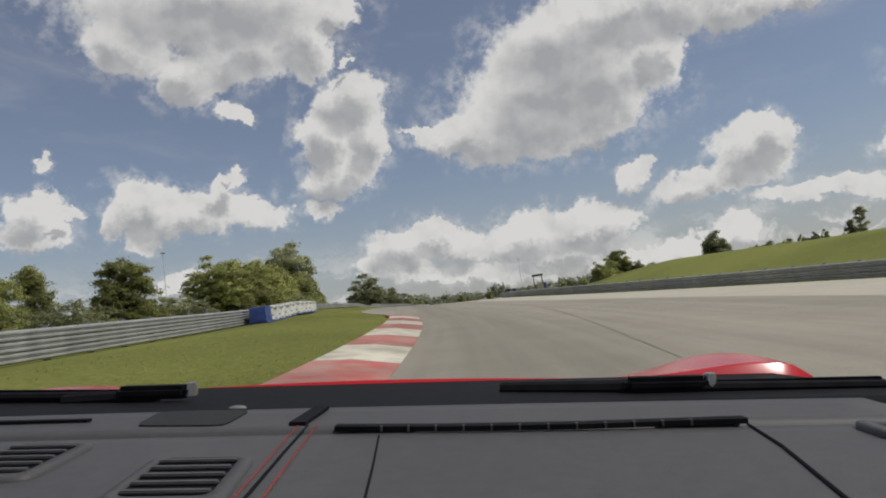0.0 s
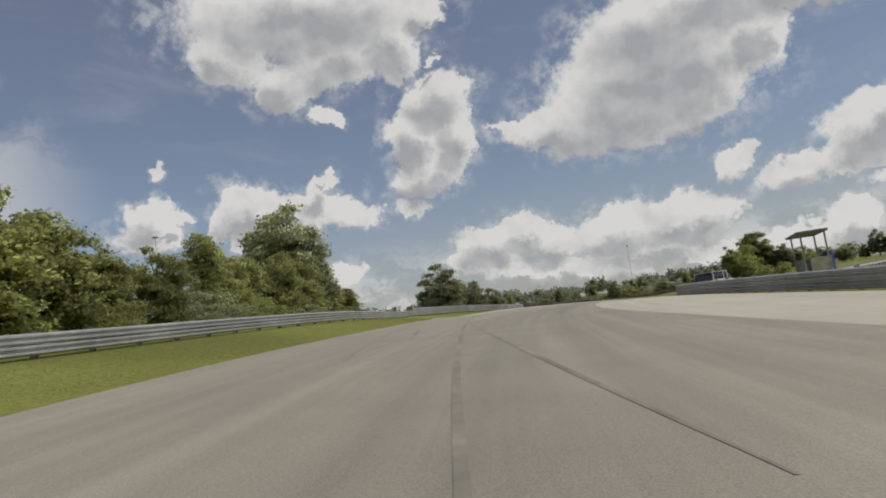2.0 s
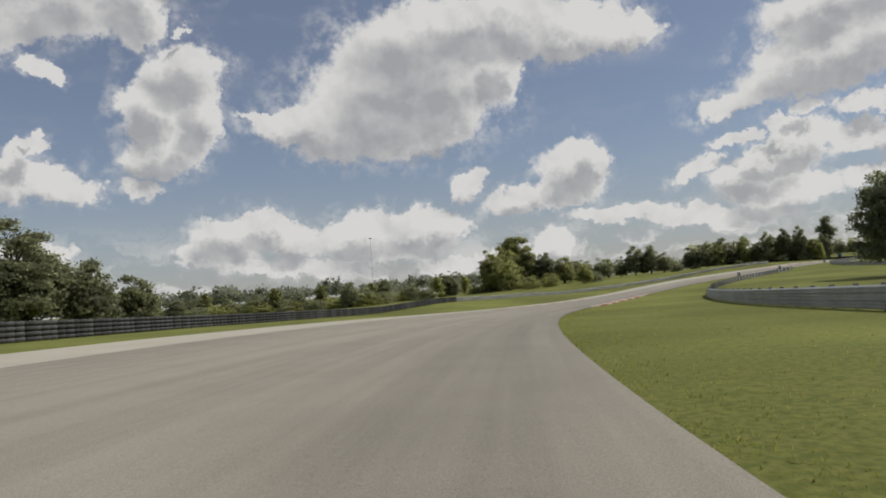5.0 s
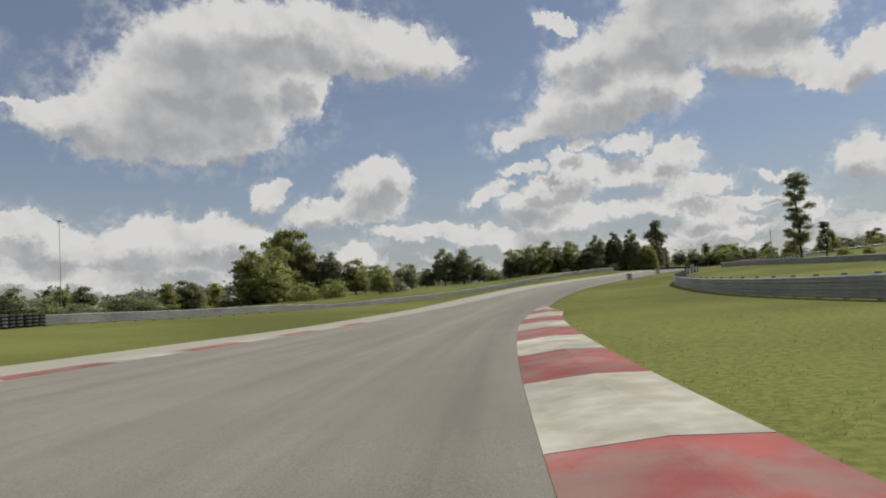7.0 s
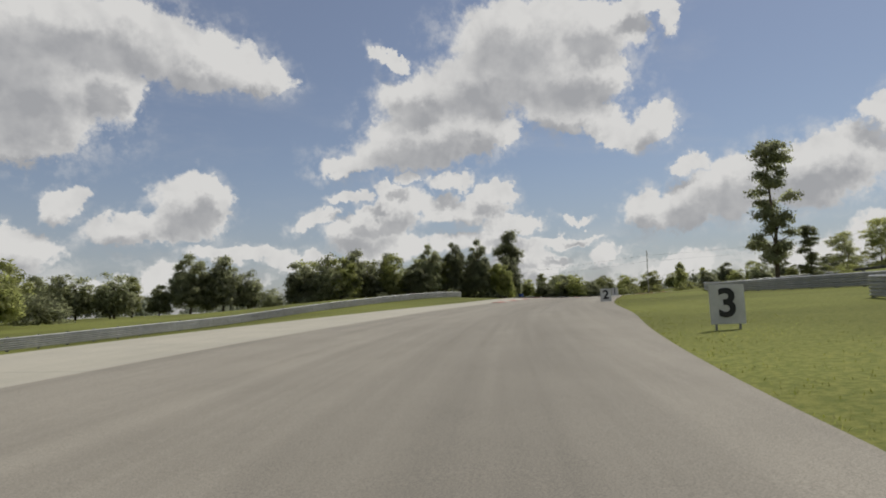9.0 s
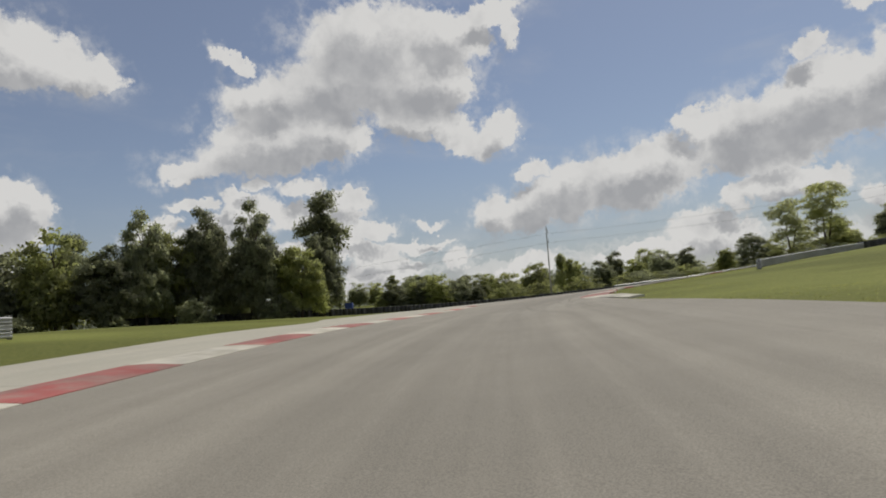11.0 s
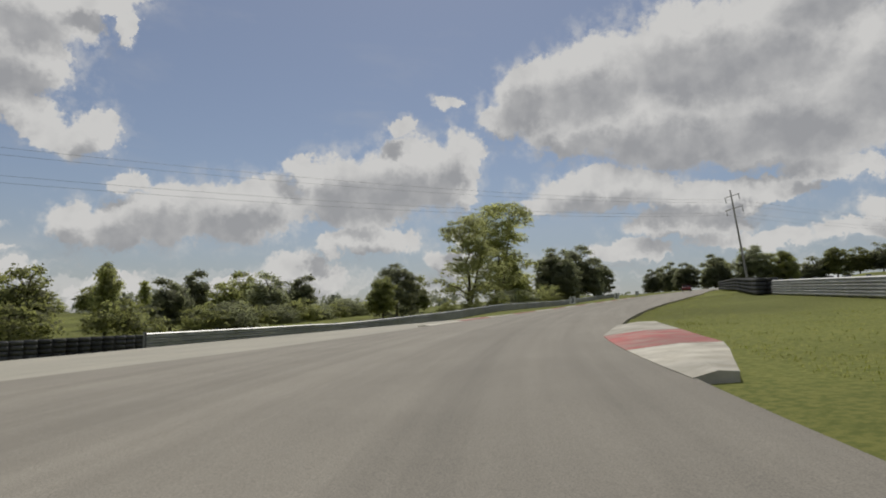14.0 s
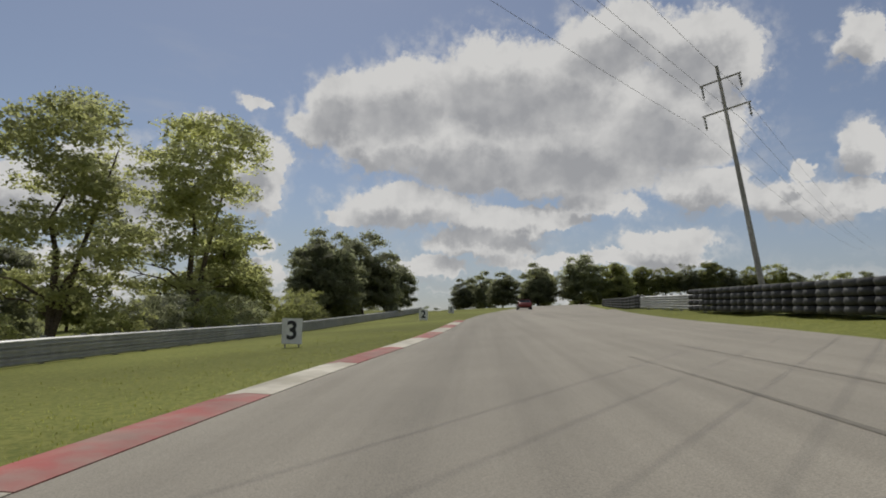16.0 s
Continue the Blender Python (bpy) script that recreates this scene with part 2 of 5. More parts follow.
    tone = mix_rgb(nt, deep3, (8.0, 7.9, 7.7), (4.2, 4.25, 4.4))
    haze = math_node(nt, "MULTIPLY", smooth(nt, el, 14.0, 0.0), 0.55)
    clear = mix_rgb(nt, 0.30, sky.outputs[0], (2.95, 2.75, 3.15))
    air = mix_rgb(nt, haze, clear, (3.85, 4.0, 4.35))
    air = mix_rgb(nt, thin, air, (6.0, 6.05, 6.2))
    final = mix_rgb(nt, math_node(nt, "MULTIPLY", mask, 0.97), air, tone)
    nt.links.new(final, bg.inputs["Color"])
    sun = bpy.data.lights.new("sun", "SUN")
    sun.energy, sun.angle, sun.color = 3.2, radians(0.53), (1.0, 0.96, 0.88)
    ob = new("sun", sun)
    ob.matrix_world = look((0, 0, 0), (-math.sin(radians(SUN_AZ)) * math.cos(radians(SUN_EL)), -math.cos(radians(SUN_AZ)) * math.cos(radians(SUN_EL)), -math.sin(radians(SUN_EL))))


build_sky()


# ---- materials ----
def material(name, base, rough=0.7, metal=0.0, dark=None, scale=3.0, big=0.25, big_amount=0.25, bump=0.15, bump_scale=40.0, spec=0.5, vary=0.0, island=0.0, translucent=0.0):
    """Base colour with grain, large stains and fine relief, in object space metres."""
    m = bpy.data.materials.new(name)
    m.use_nodes = True
    nt = m.node_tree
    nt.nodes.clear()
    out = nt.nodes.new("ShaderNodeOutputMaterial")
    p = nt.nodes.new("ShaderNodeBsdfPrincipled")
    p.inputs["Roughness"].default_value, p.inputs["Metallic"].default_value = rough, metal
    p.inputs["Specular IOR Level"].default_value = spec
    geo = nt.nodes.new("ShaderNodeNewGeometry")
    where = geo.outputs["Position"]
    dark = dark or tuple(c * 0.6 for c in base)
    fine = noise_node(nt, where, scale, 5.0, 0.6)
    wide = noise_node(nt, where, big, 3.0, 0.55)
    col = mix_rgb(nt, smooth(nt, fine.outputs[0], 0.32, 0.68), dark, base)
    stain = smooth(nt, wide.outputs[0], 0.35, 0.7, 1.0 - big_amount, 1.0 + big_amount * 0.5)
    hsv = nt.nodes.new("ShaderNodeHueSaturation")
    nt.links.new(col, hsv.inputs["Color"])
    val = stain
    if vary:
        info = nt.nodes.new("ShaderNodeObjectInfo")
        val = math_node(nt, "MULTIPLY", val, smooth(nt, info.outputs["Random"], 0.0, 1.0, 1 - vary, 1 + vary))
    if island:
        val = math_node(nt, "MULTIPLY", val, smooth(nt, geo.outputs["Random Per Island"], 0.0, 1.0, 1 - island, 1 + island))
    nt.links.new(val, hsv.inputs["Value"])
    nt.links.new(hsv.outputs[0], p.inputs["Base Color"])
    if bump:
        bn = noise_node(nt, where, bump_scale, 4.0, 0.6)
        b = nt.nodes.new("ShaderNodeBump")
        b.inputs["Strength"].default_value, b.inputs["Distance"].default_value = bump, 0.02
        nt.links.new(bn.outputs[0], b.inputs["Height"])
        nt.links.new(b.outputs[0], p.inputs["Normal"])
    shader = p.outputs[0]
    if translucent:
        tr = nt.nodes.new("ShaderNodeBsdfTranslucent")
        through_leaf = nt.nodes.new("ShaderNodeHueSaturation")
        through_leaf.inputs["Value"].default_value, through_leaf.inputs["Saturation"].default_value = 1.7, 1.1
        nt.links.new(hsv.outputs[0], through_leaf.inputs["Color"])
        nt.links.new(through_leaf.outputs[0], tr.inputs["Color"])
        mx = nt.nodes.new("ShaderNodeMixShader")
        mx.inputs[0].default_value = translucent
        nt.links.new(shader, mx.inputs[1])
        nt.links.new(tr.outputs[0], mx.inputs[2])
        shader = mx.outputs[0]
    nt.links.new(shader, out.inputs[0])
    return m


def paving(name, base, streak, line, chips, joint):
    """Road surface: coarse aggregate, long streaks and a faint rubbered line along the road's own coordinates."""
    m = bpy.data.materials.new(name)
    m.use_nodes = True
    nt = m.node_tree
    p = nt.nodes["Principled BSDF"]
    p.inputs["Roughness"].default_value, p.inputs["Specular IOR Level"].default_value = 0.82, 0.3
    uv = nt.nodes.new("ShaderNodeUVMap")
    uv.uv_map = "road"
    geo = nt.nodes.new("ShaderNodeNewGeometry")
    stretch = nt.nodes.new("ShaderNodeMapping")
    stretch.inputs["Scale"].default_value = (1.6, 0.035, 1)
    nt.links.new(uv.outputs[0], stretch.inputs["Vector"])
    s1 = noise_node(nt, stretch.outputs[0], 1.0, 5.0, 0.62)
    broad = nt.nodes.new("ShaderNodeMapping")
    broad.inputs["Scale"].default_value = (0.28, 0.02, 1)
    nt.links.new(uv.outputs[0], broad.inputs["Vector"])
    s2 = noise_node(nt, broad.outputs[0], 1.0, 3.0, 0.5)
    grit = noise_node(nt, geo.outputs["Position"], 70.0, 3.0, 0.7)
    patchy = noise_node(nt, geo.outputs["Position"], 0.45, 5.0, 0.6)
    sep = nt.nodes.new("ShaderNodeSeparateXYZ")
    nt.links.new(uv.outputs[0], sep.inputs[0])
    off = math_node(nt, "ABSOLUTE", math_node(nt, "ADD", sep.outputs[0], math_node(nt, "MULTIPLY", math_node(nt, "SUBTRACT", s2.outputs[0], 0.5), 5.0)))
    rubber = smooth(nt, off, 3.0, 0.6, 1.0, 1.0 - line)
    val = math_node(nt, "MULTIPLY", smooth(nt, s1.outputs[0], 0.25, 0.75, 1 - streak, 1 + streak), rubber)
    val = math_node(nt, "MULTIPLY", val, smooth(nt, s2.outputs[0], 0.3, 0.7, 1 - streak * 0.6, 1 + streak * 0.6))
    val = math_node(nt, "MULTIPLY", val, smooth(nt, grit.outputs[0], 0.3, 0.7, 1 - chips, 1 + chips))
    val = math_node(nt, "MULTIPLY", val, smooth(nt, patchy.outputs[0], 0.3, 0.7, 0.95, 1.05))
    if joint:
        saw = math_node(nt, "PINGPONG", sep.outputs[1], joint / 2)
        val = math_node(nt, "MULTIPLY", val, smooth(nt, saw, 0.0, 0.06, 0.78, 1.0))
    hsv = nt.nodes.new("ShaderNodeHueSaturation")
    hsv.inputs["Color"].default_value = (*base, 1)
    nt.links.new(val, hsv.inputs["Value"])
    nt.links.new(hsv.outputs[0], p.inputs["Base Color"])
    b = nt.nodes.new("ShaderNodeBump")
    b.inputs["Strength"].default_value, b.inputs["Distance"].default_value = 0.25, 0.01
    nt.links.new(grit.outputs[0], b.inputs["Height"])
    nt.links.new(b.outputs[0], p.inputs["Normal"])
    return m


GRASS = material("mown_grass", (0.225, 0.227, 0.062), 0.9, dark=(0.13, 0.15, 0.036), scale=9.0, big=0.06, big_amount=0.28, bump=0.6, bump_scale=18.0, spec=0.1)
ASPHALT = paving("worn_asphalt", (0.285, 0.258, 0.208), 0.12, 0.14, 0.22, 0.0)
CONCRETE = paving("pale_concrete", (0.43, 0.40, 0.32), 0.06, 0.0, 0.10, 5.0)
RUBBER_MARK = material("tyre_mark_rubber", (0.225, 0.205, 0.168), 0.8, dark=(0.275, 0.25, 0.202), scale=2.2, big=0.3, bump=0.05, spec=0.2)
KERB_RED = material("red_kerb_paint", (0.42, 0.11, 0.095), 0.75, dark=(0.37, 0.22, 0.18), scale=1.7, big=0.6, big_amount=0.25, bump=0.2, spec=0.3, vary=0.12)
KERB_WHITE = material("white_kerb_paint", (0.62, 0.58, 0.48), 0.75, dark=(0.44, 0.40, 0.31), scale=1.6, big=0.6, big_amount=0.2, bump=0.2, spec=0.3, vary=0.08)
STEEL = material("galvanised_steel", (0.50, 0.50, 0.49), 0.5, 0.55, dark=(0.40, 0.40, 0.39), scale=2.5, big=0.3, big_amount=0.15, bump=0.05, spec=0.5)
POST_STEEL = material("weathered_steel", (0.38, 0.38, 0.37), 0.6, 0.4, scale=6.0, bump=0.05)
TYRE = material("old_tyre_rubber", (0.085, 0.085, 0.084), 0.8, dark=(0.055, 0.055, 0.054), scale=8.0, vary=0.35, bump=0.3)
BELT = material("black_conveyor_belt", (0.03, 0.03, 0.032), 0.6, dark=(0.05, 0.05, 0.05), scale=1.5, big=0.5, bump=0.1)
BARK = material("tree_bark", (0.16, 0.125, 0.09), 0.9, dark=(0.07, 0.055, 0.04), scale=9.0, bump=0.5, bump_scale=25.0, spec=0.1)
LEAF = material("summer_leaves", (0.285, 0.292, 0.118), 0.6, dark=(0.21, 0.225, 0.092), scale=0.9, big=0.12, big_amount=0.2, bump=0, spec=0.3, vary=0.2, island=0.2, translucent=0.68)
LEAF_LIGHT = material("light_leaves", (0.39, 0.395, 0.19), 0.6, dark=(0.32, 0.33, 0.16), scale=0.9, big=0.12, big_amount=0.2, bump=0, spec=0.3, vary=0.1, island=0.18, translucent=0.72)
LEAF_DARK = material("dark_leaves", (0.265, 0.275, 0.16), 0.6, dark=(0.20, 0.212, 0.125), scale=0.9, big=0.12, big_amount=0.2, bump=0, spec=0.3, vary=0.2, island=0.2, translucent=0.68)
# aerial haze is painted into this colour: greyer and bluer than the near leaves
LEAF_FAR = material("haze_tinted_leaves", (0.25, 0.265, 0.19), 0.7, dark=(0.19, 0.205, 0.15), scale=0.2, big=0.02, big_amount=0.2, bump=0, spec=0.2, island=0.25, translucent=0.4)
WOOD_POLE = material("weathered_pole_timber", (0.46, 0.44, 0.40), 0.85, dark=(0.33, 0.31, 0.28), scale=7.0, bump=0.3, spec=0.15)
WIRE = material("dark_cable", (0.16, 0.16, 0.16), 0.5, bump=0)
WHITE_PAINT = material("white_sign_paint", (0.75, 0.75, 0.72), 0.5, dark=(0.62, 0.62, 0.58), scale=3.0, bump=0.03)
BLACK_PAINT = material("black_sign_paint", (0.02, 0.02, 0.02), 0.5, bump=0)
FABRIC = material("white_vinyl_cover", (0.78, 0.77, 0.73), 0.55, dark=(0.62, 0.61, 0.57), scale=1.2, big=0.8, big_amount=0.12, bump=0.35, bump_scale=5.0)
BLUE = material("blue_vinyl", (0.045, 0.09, 0.33), 0.5, dark=(0.03, 0.06, 0.24), scale=2.0, bump=0.1)
ROOF_METAL = material("grey_roof_sheet", (0.25, 0.26, 0.26), 0.5, 0.3, scale=3.0, bump=0.1)


# ---- the lie of the land ----
# the driven line, every 22 m: x, y and height of the road
ROAD = np.array([(-1.2, -20.0, -0.00), (0.1, 2.0, 0.04), (0.3, 24.0, 0.45), (-1.2, 45.9, 0.97), (-2.7, 67.9, 1.44), (-2.6, 89.9, 1.66), (0.0, 111.7, 1.60), (5.1, 133.1, 1.33), (12.4, 153.8, 0.90), (21.7, 173.7, 0.28), (33.0, 192.7, -0.42), (45.9, 210.5, -0.92), (60.2, 227.2, -1.09), (75.8, 242.6, -0.96), (92.7, 256.7, -0.60), (110.6, 269.5, -0.13), (129.4, 280.9, 0.35), (149.0, 291.0, 0.80), (169.2, 299.5, 1.35), (190.1, 306.5, 1.60), (211.9, 309.0, 2.11), (233.5, 305.4, 2.80), (254.1, 297.8, 3.74), (273.7, 287.7, 4.78), (292.8, 276.8, 5.83), (311.9, 265.9, 6.89), (331.0, 255.0, 7.95), (350.1, 244.1, 9.01), (369.3, 233.2, 10.07), (388.4, 222.4, 11.12)])
STEP, FIRST = 22.0, -20.0


def spline(knots, u):
    """Catmull-Rom through even knots."""
    u = np.clip(np.asarray(u, float), 0, len(knots) - 1.001)
    i = np.floor(u).astype(int)
    f = (u - i)[..., None]
    k = np.vstack([2 * knots[0] - knots[1], knots, 2 * knots[-1] - knots[-2]])
    a, b, c, d = k[i], k[i + 1], k[i + 2], k[i + 3]
    return 0.5 * (2 * b + (c - a) * f + (2 * a - 5 * b + 4 * c - d) * f ** 2 + (3 * b - a - 3 * c + d) * f ** 3)


S_ALL = np.arange(FIRST, FIRST + STEP * (len(ROAD) - 1) - 0.5, 1.0)
LINE = spline(ROAD, (S_ALL - FIRST) / STEP)
TANG = np.gradient(LINE[:, :2], axis=0)
TANG /= np.linalg.norm(TANG, axis=1)[:, None]
S_END = float(S_ALL[-1])


def curve_of(pairs):
    """A smooth function of the distance along the track from a few (distance, value) pairs."""
    xs, ys = [p[0] for p in pairs], [p[1] for p in pairs]
    fine = np.arange(-60.0, 760.0, 1.0)
    raw = np.interp(fine, xs, ys)
    kernel = np.ones(9) / 9.0
    soft = np.convolve(np.pad(raw, 4, mode="edge"), kernel, "valid")
    return lambda s: np.interp(s, fine, soft)


slope_left = curve_of([(0, .03), (40, .05), (60, .062), (90, .08), (112, .038), (130, .055), (160, .05), (200, .03), (226, .005), (250, -.025), (270, -.03), (302, .02), (340, .025), (380, .04), (410, 0.0), (430, -.02), (450, -.045), (490, -.055), (530, -.07), (600, -.07)])
verge_left = curve_of([(0, .13), (40, .13), (60, .18), (90, .14), (112, .14), (130, .08), (150, .02), (230, .06), (256, .05), (280, 0), (295, -.06), (323, -.075), (345, -.05), (360, 0), (380, .06), (400, .05), (413, .05), (430, 0), (445, -.05), (460, -.08), (475, -.1), (490, -.09), (505, -.065), (536, -.09), (600, -.06)])
slope_right = curve_of([(0, -.03), (27, -.033), (45, -.04), (66, -.042), (90, -.034), (115, -.03), (128, -.025), (141, -.02), (180, -.005), (205, .02), (240, .015), (330, .035), (400, .03), (450, .06), (474, .07), (510, .065), (600, .05)])
bank_foot = curve_of([(-20, 22.5), (27, 20.5), (50, 17.5), (66, 15.5), (90, 14.5), (130, 16)])


asphalt_left = curve_of([(-20, -1.2), (0, -1.2), (36, -1.6), (45, -4), (53, -5.6), (60, -6.2), (72, -6.6), (84, -6.1), (94, -6.3), (106, -8.8), (118, -8.5), (126, -7.7), (136, -8.0), (160, -9.6), (200, -11), (226, -10), (250, -9.3), (270, -8), (298, -6.4), (315, -6), (360, -5.8), (392, -5.7), (404, -6.0), (416, -8.5), (430, -10.8), (440, -11), (447, -9.6), (455, -7.2), (463, -5.8), (470, -5.2), (480, -3.8), (490, -3.0), (500, -2.5), (508, -1.7), (517, -1.3), (533, -0.9), (550, 0.4), (572, 3.0), (620, 11.0)])
asphalt_right = curve_of([(-20, 11), (15, 10.3), (40, 8.4), (55, 7), (80, 4.4), (90, 3.6), (113, 2.6), (130, 2.1), (146, 1.3), (200, .8), (222, 1.2), (244, 1.0), (270, 1.5), (284, 1.6), (294, 2.1), (304, 3.2), (315, 4.6), (330, 5.2), (345, 6.0), (365, 6.5), (385, 5.5), (400, 4.3), (407, 2.4), (415, 1.9), (426, 2.2), (443, 2.1), (454, 2.3), (460, 3.1), (470, 4.4), (480, 5.6), (493, 6.7), (503, 7.6), (515, 8.1), (530, 9.2), (550, 12.0), (572, 15), (620, 22)])
conc_right = curve_of([(-20, 19.5), (27, 17.6), (50, 14.6), (66, 12.7), (90, 10.4), (100, 9.6), (112, 7.5), (119, 2.8), (124, 2.3), (130, 2.1)])
conc_left = curve_of([(96, -7.0), (107, -10.0), (118, -10.6), (127, -11), (140, -11), (160, -12.4), (180, -13.4), (226, -13.8), (240, -14), (270, -12), (302, -10.4), (326, -9.8), (378, -9.5), (396, -12), (408, -19), (430, -22), (447, -21), (462, -13), (474, -5.4)])


def along(x, y):
    """Distance along the track and distance to the right of the driven line, for arrays of places."""
    x, y = np.atleast_1d(np.asarray(x, float)), np.atleast_1d(np.asarray(y, float))
    s, l = np.empty(len(x)), np.empty(len(x))
    for k in range(0, len(x), 4000):
        dx, dy = x[k:k + 4000, None] - LINE[None, :, 0], y[k:k + 4000, None] - LINE[None, :, 1]
        i = np.argmin(dx * dx + dy * dy, axis=1)
        r = np.arange(len(i))
        tx, ty = TANG[i, 0], TANG[i, 1]
        ddx, ddy = dx[r, i], dy[r, i]
        s[k:k + 4000] = S_ALL[i] + ddx * tx + ddy * ty
        l[k:k + 4000] = ddx * ty - ddy * tx
    return s, l


def ease(u):
    u = np.clip(u, 0, 1)
    return u * u * (3 - 2 * u)


def height_sl(s, l):
    """Height of the land beside the track."""
    z = np.interp(s, S_ALL, LINE[:, 2])
    ll, lr = np.maximum(-l, 0), np.maximum(l, 0)
    edge = -np.where((s > 96) & (s < 474), np.minimum(conc_left(s), asphalt_left(s)), asphalt_left(s))
    z = z + slope_left(s) * np.minimum(ll, np.minimum(edge, 22)) + verge_left(s) * np.clip(ll - edge, 0, 6 + 14 * ease((s - 225) / 25.0)) + slope_right(s) * np.minimum(lr, 22)
    z = z + 0.20 * ease((l - 7.8) / 2.6) * ease((s - 478) / 16.0) * ease((545 - s) / 14.0)
    z = z + 2.6 * ease((l - bank_foot(s)) / 15.0) * ease((118 - s) / 50.0)
    return z


def hollow(x, y, l):
    """The meadows behind the tyre walls lie lower than the track."""
    d = 4.6 * np.exp(-((x - 345) ** 2 + (y - 372) ** 2) / (2 * 52.0 ** 2)) + 2.4 * np.exp(-((x - 20) ** 2 + (y - 385) ** 2) / (2 * 60.0 ** 2))
    return d * ease((np.abs(l) - 24) / 26.0)


def height(x, y):
    s, l = along(x, y)
    x, y = np.atleast_1d(np.asarray(x, float)), np.atleast_1d(np.asarray(y, float))
    near = height_sl(s, l)
    pts = LINE[::12]
    w = np.exp(-((x[:, None] - pts[None, :, 0]) ** 2 + (y[:, None] - pts[None, :, 1]) ** 2) / (2 * 70.0 ** 2)) + 1e-5
    wide = (w * pts[None, :, 2]).sum(1) / w.sum(1)
    wide = wide + 12.0 * np.exp(-((x - 450) ** 2 + (y - 90) ** 2) / (2 * 60.0 ** 2))
    k = ease((np.abs(l) - 30) / 45.0)
    return near * (1 - k) + wide * k - hollow(x, y, l)


def hz(x, y):
    return float(height(x, y)[0])


def at(s, l, up=0.0):
    """World place from the distance along and beside the track."""
    p = spline(ROAD, (np.atleast_1d(s) - FIRST) / STEP)
    i = np.clip(np.round(np.atleast_1d(s) - FIRST).astype(int), 0, len(TANG) - 1)
    x, y = p[:, 0] + TANG[i, 1] * l, p[:, 1] - TANG[i, 0] * l
    return np.stack([x, y, height_sl(np.atleast_1d(s), np.atleast_1d(l) + 0 * x) + up], axis=1)


def heading(s):
    i = int(np.clip(round(s - FIRST), 0, len(TANG) - 1))
    return math.degrees(math.atan2(TANG[i, 1], TANG[i, 0]))


# ---- mesh helpers ----
def mesh_of(name, verts, faces, mat, flat=True):
    me = bpy.data.meshes.new(name)
    me.from_pydata([tuple(v) for v in verts], [], [tuple(f) for f in faces])
    if mat is not None:
        me.materials.append(mat)
    if not flat:
        me.polygons.foreach_set("use_smooth", [True] * len(me.polygons))
    me.update()
    return me


def part(name, me, mat, parent, label=""):
    """Links a bmesh or a mesh as one object under a thing or a part."""
    if isinstance(me, bmesh.types.BMesh):
        bm = me
        me = bpy.data.meshes.new(name)
        bm.to_mesh(me)
        bm.free()
    if mat is not None and not me.materials:
        me.materials.append(mat)
    ob = new(name, me)
    if parent is not None:
        ob.parent = parent
    if label:
        ob["label"] = label
    return ob


def thing(name, label, category, m=None, group="", kind=""):
    ob = new(name)
    ob.empty_display_size = 0.3
    if m is not None:
        ob.matrix_basis = m
    return tagged(ob, label, category, group, kind)


def box(bm, x, y, z, sx, sy, sz, m=None, bevel=0.0):
    r = bmesh.ops.create_cube(bm, size=1.0, matrix=(m or Matrix()) @ Matrix.Translation((x, y, z)) @ Matrix.Diagonal((sx, sy, sz, 1)))
    if bevel:
        edges = list({e for v in r["verts"] for e in v.link_edges})
        bmesh.ops.bevel(bm, geom=edges, offset=bevel, segments=2, affect="EDGES")
    return r["verts"]


def tube(bm, a, b, r0, r1=None, seg=8):
    a, b = Vector(a), Vector(b)
    d = b - a
    m = Matrix.Translation((a + b) / 2) @ d.to_track_quat("Z", "Y").to_matrix().to_4x4()
    return bmesh.ops.create_cone(bm, cap_ends=True, segments=seg, radius1=r0, radius2=r0 if r1 is None else r1, depth=d.length, matrix=m)["verts"]


def strip(name, s0, s1, left, right, up, mat, label, category, step=1.5, cols=5, depth=0.25):
    """A ribbon of paving from left(s) to right(s), with a thickness."""
    ss = np.arange(s0, s1 + step * 0.5, step)
    lo, hi = left(ss), right(ss)
    verts, faces = [], []
    for j in range(cols + 1):
        lat = lo + (hi - lo) * j / cols
        verts.append(at(ss, lat, up))
    low0, low1 = at(ss, lo, up - depth), at(ss, hi, up - depth)
    grid = [low0] + verts + [low1]
    n, c = len(ss), len(grid)
    v = np.concatenate(grid)
    for j in range(c - 1):
        for i in range(n - 1):
            faces.append((j * n + i, (j + 1) * n + i, (j + 1) * n + i + 1, j * n + i + 1))
    me = mesh_of(name, v, faces, mat)
    lat = np.concatenate([lo] + [lo + (hi - lo) * j / cols for j in range(cols + 1)] + [hi])
    uv = np.stack([lat, np.tile(ss, c)], axis=1)
    layer = me.uv_layers.new(name="road")
    loops = np.empty(len(me.loops), int)
    me.loops.foreach_get("vertex_index", loops)
    layer.data.foreach_set("uv", uv[loops].ravel())
    ob = new(name, me)
    return tagged(ob, label, category, kind="structure")


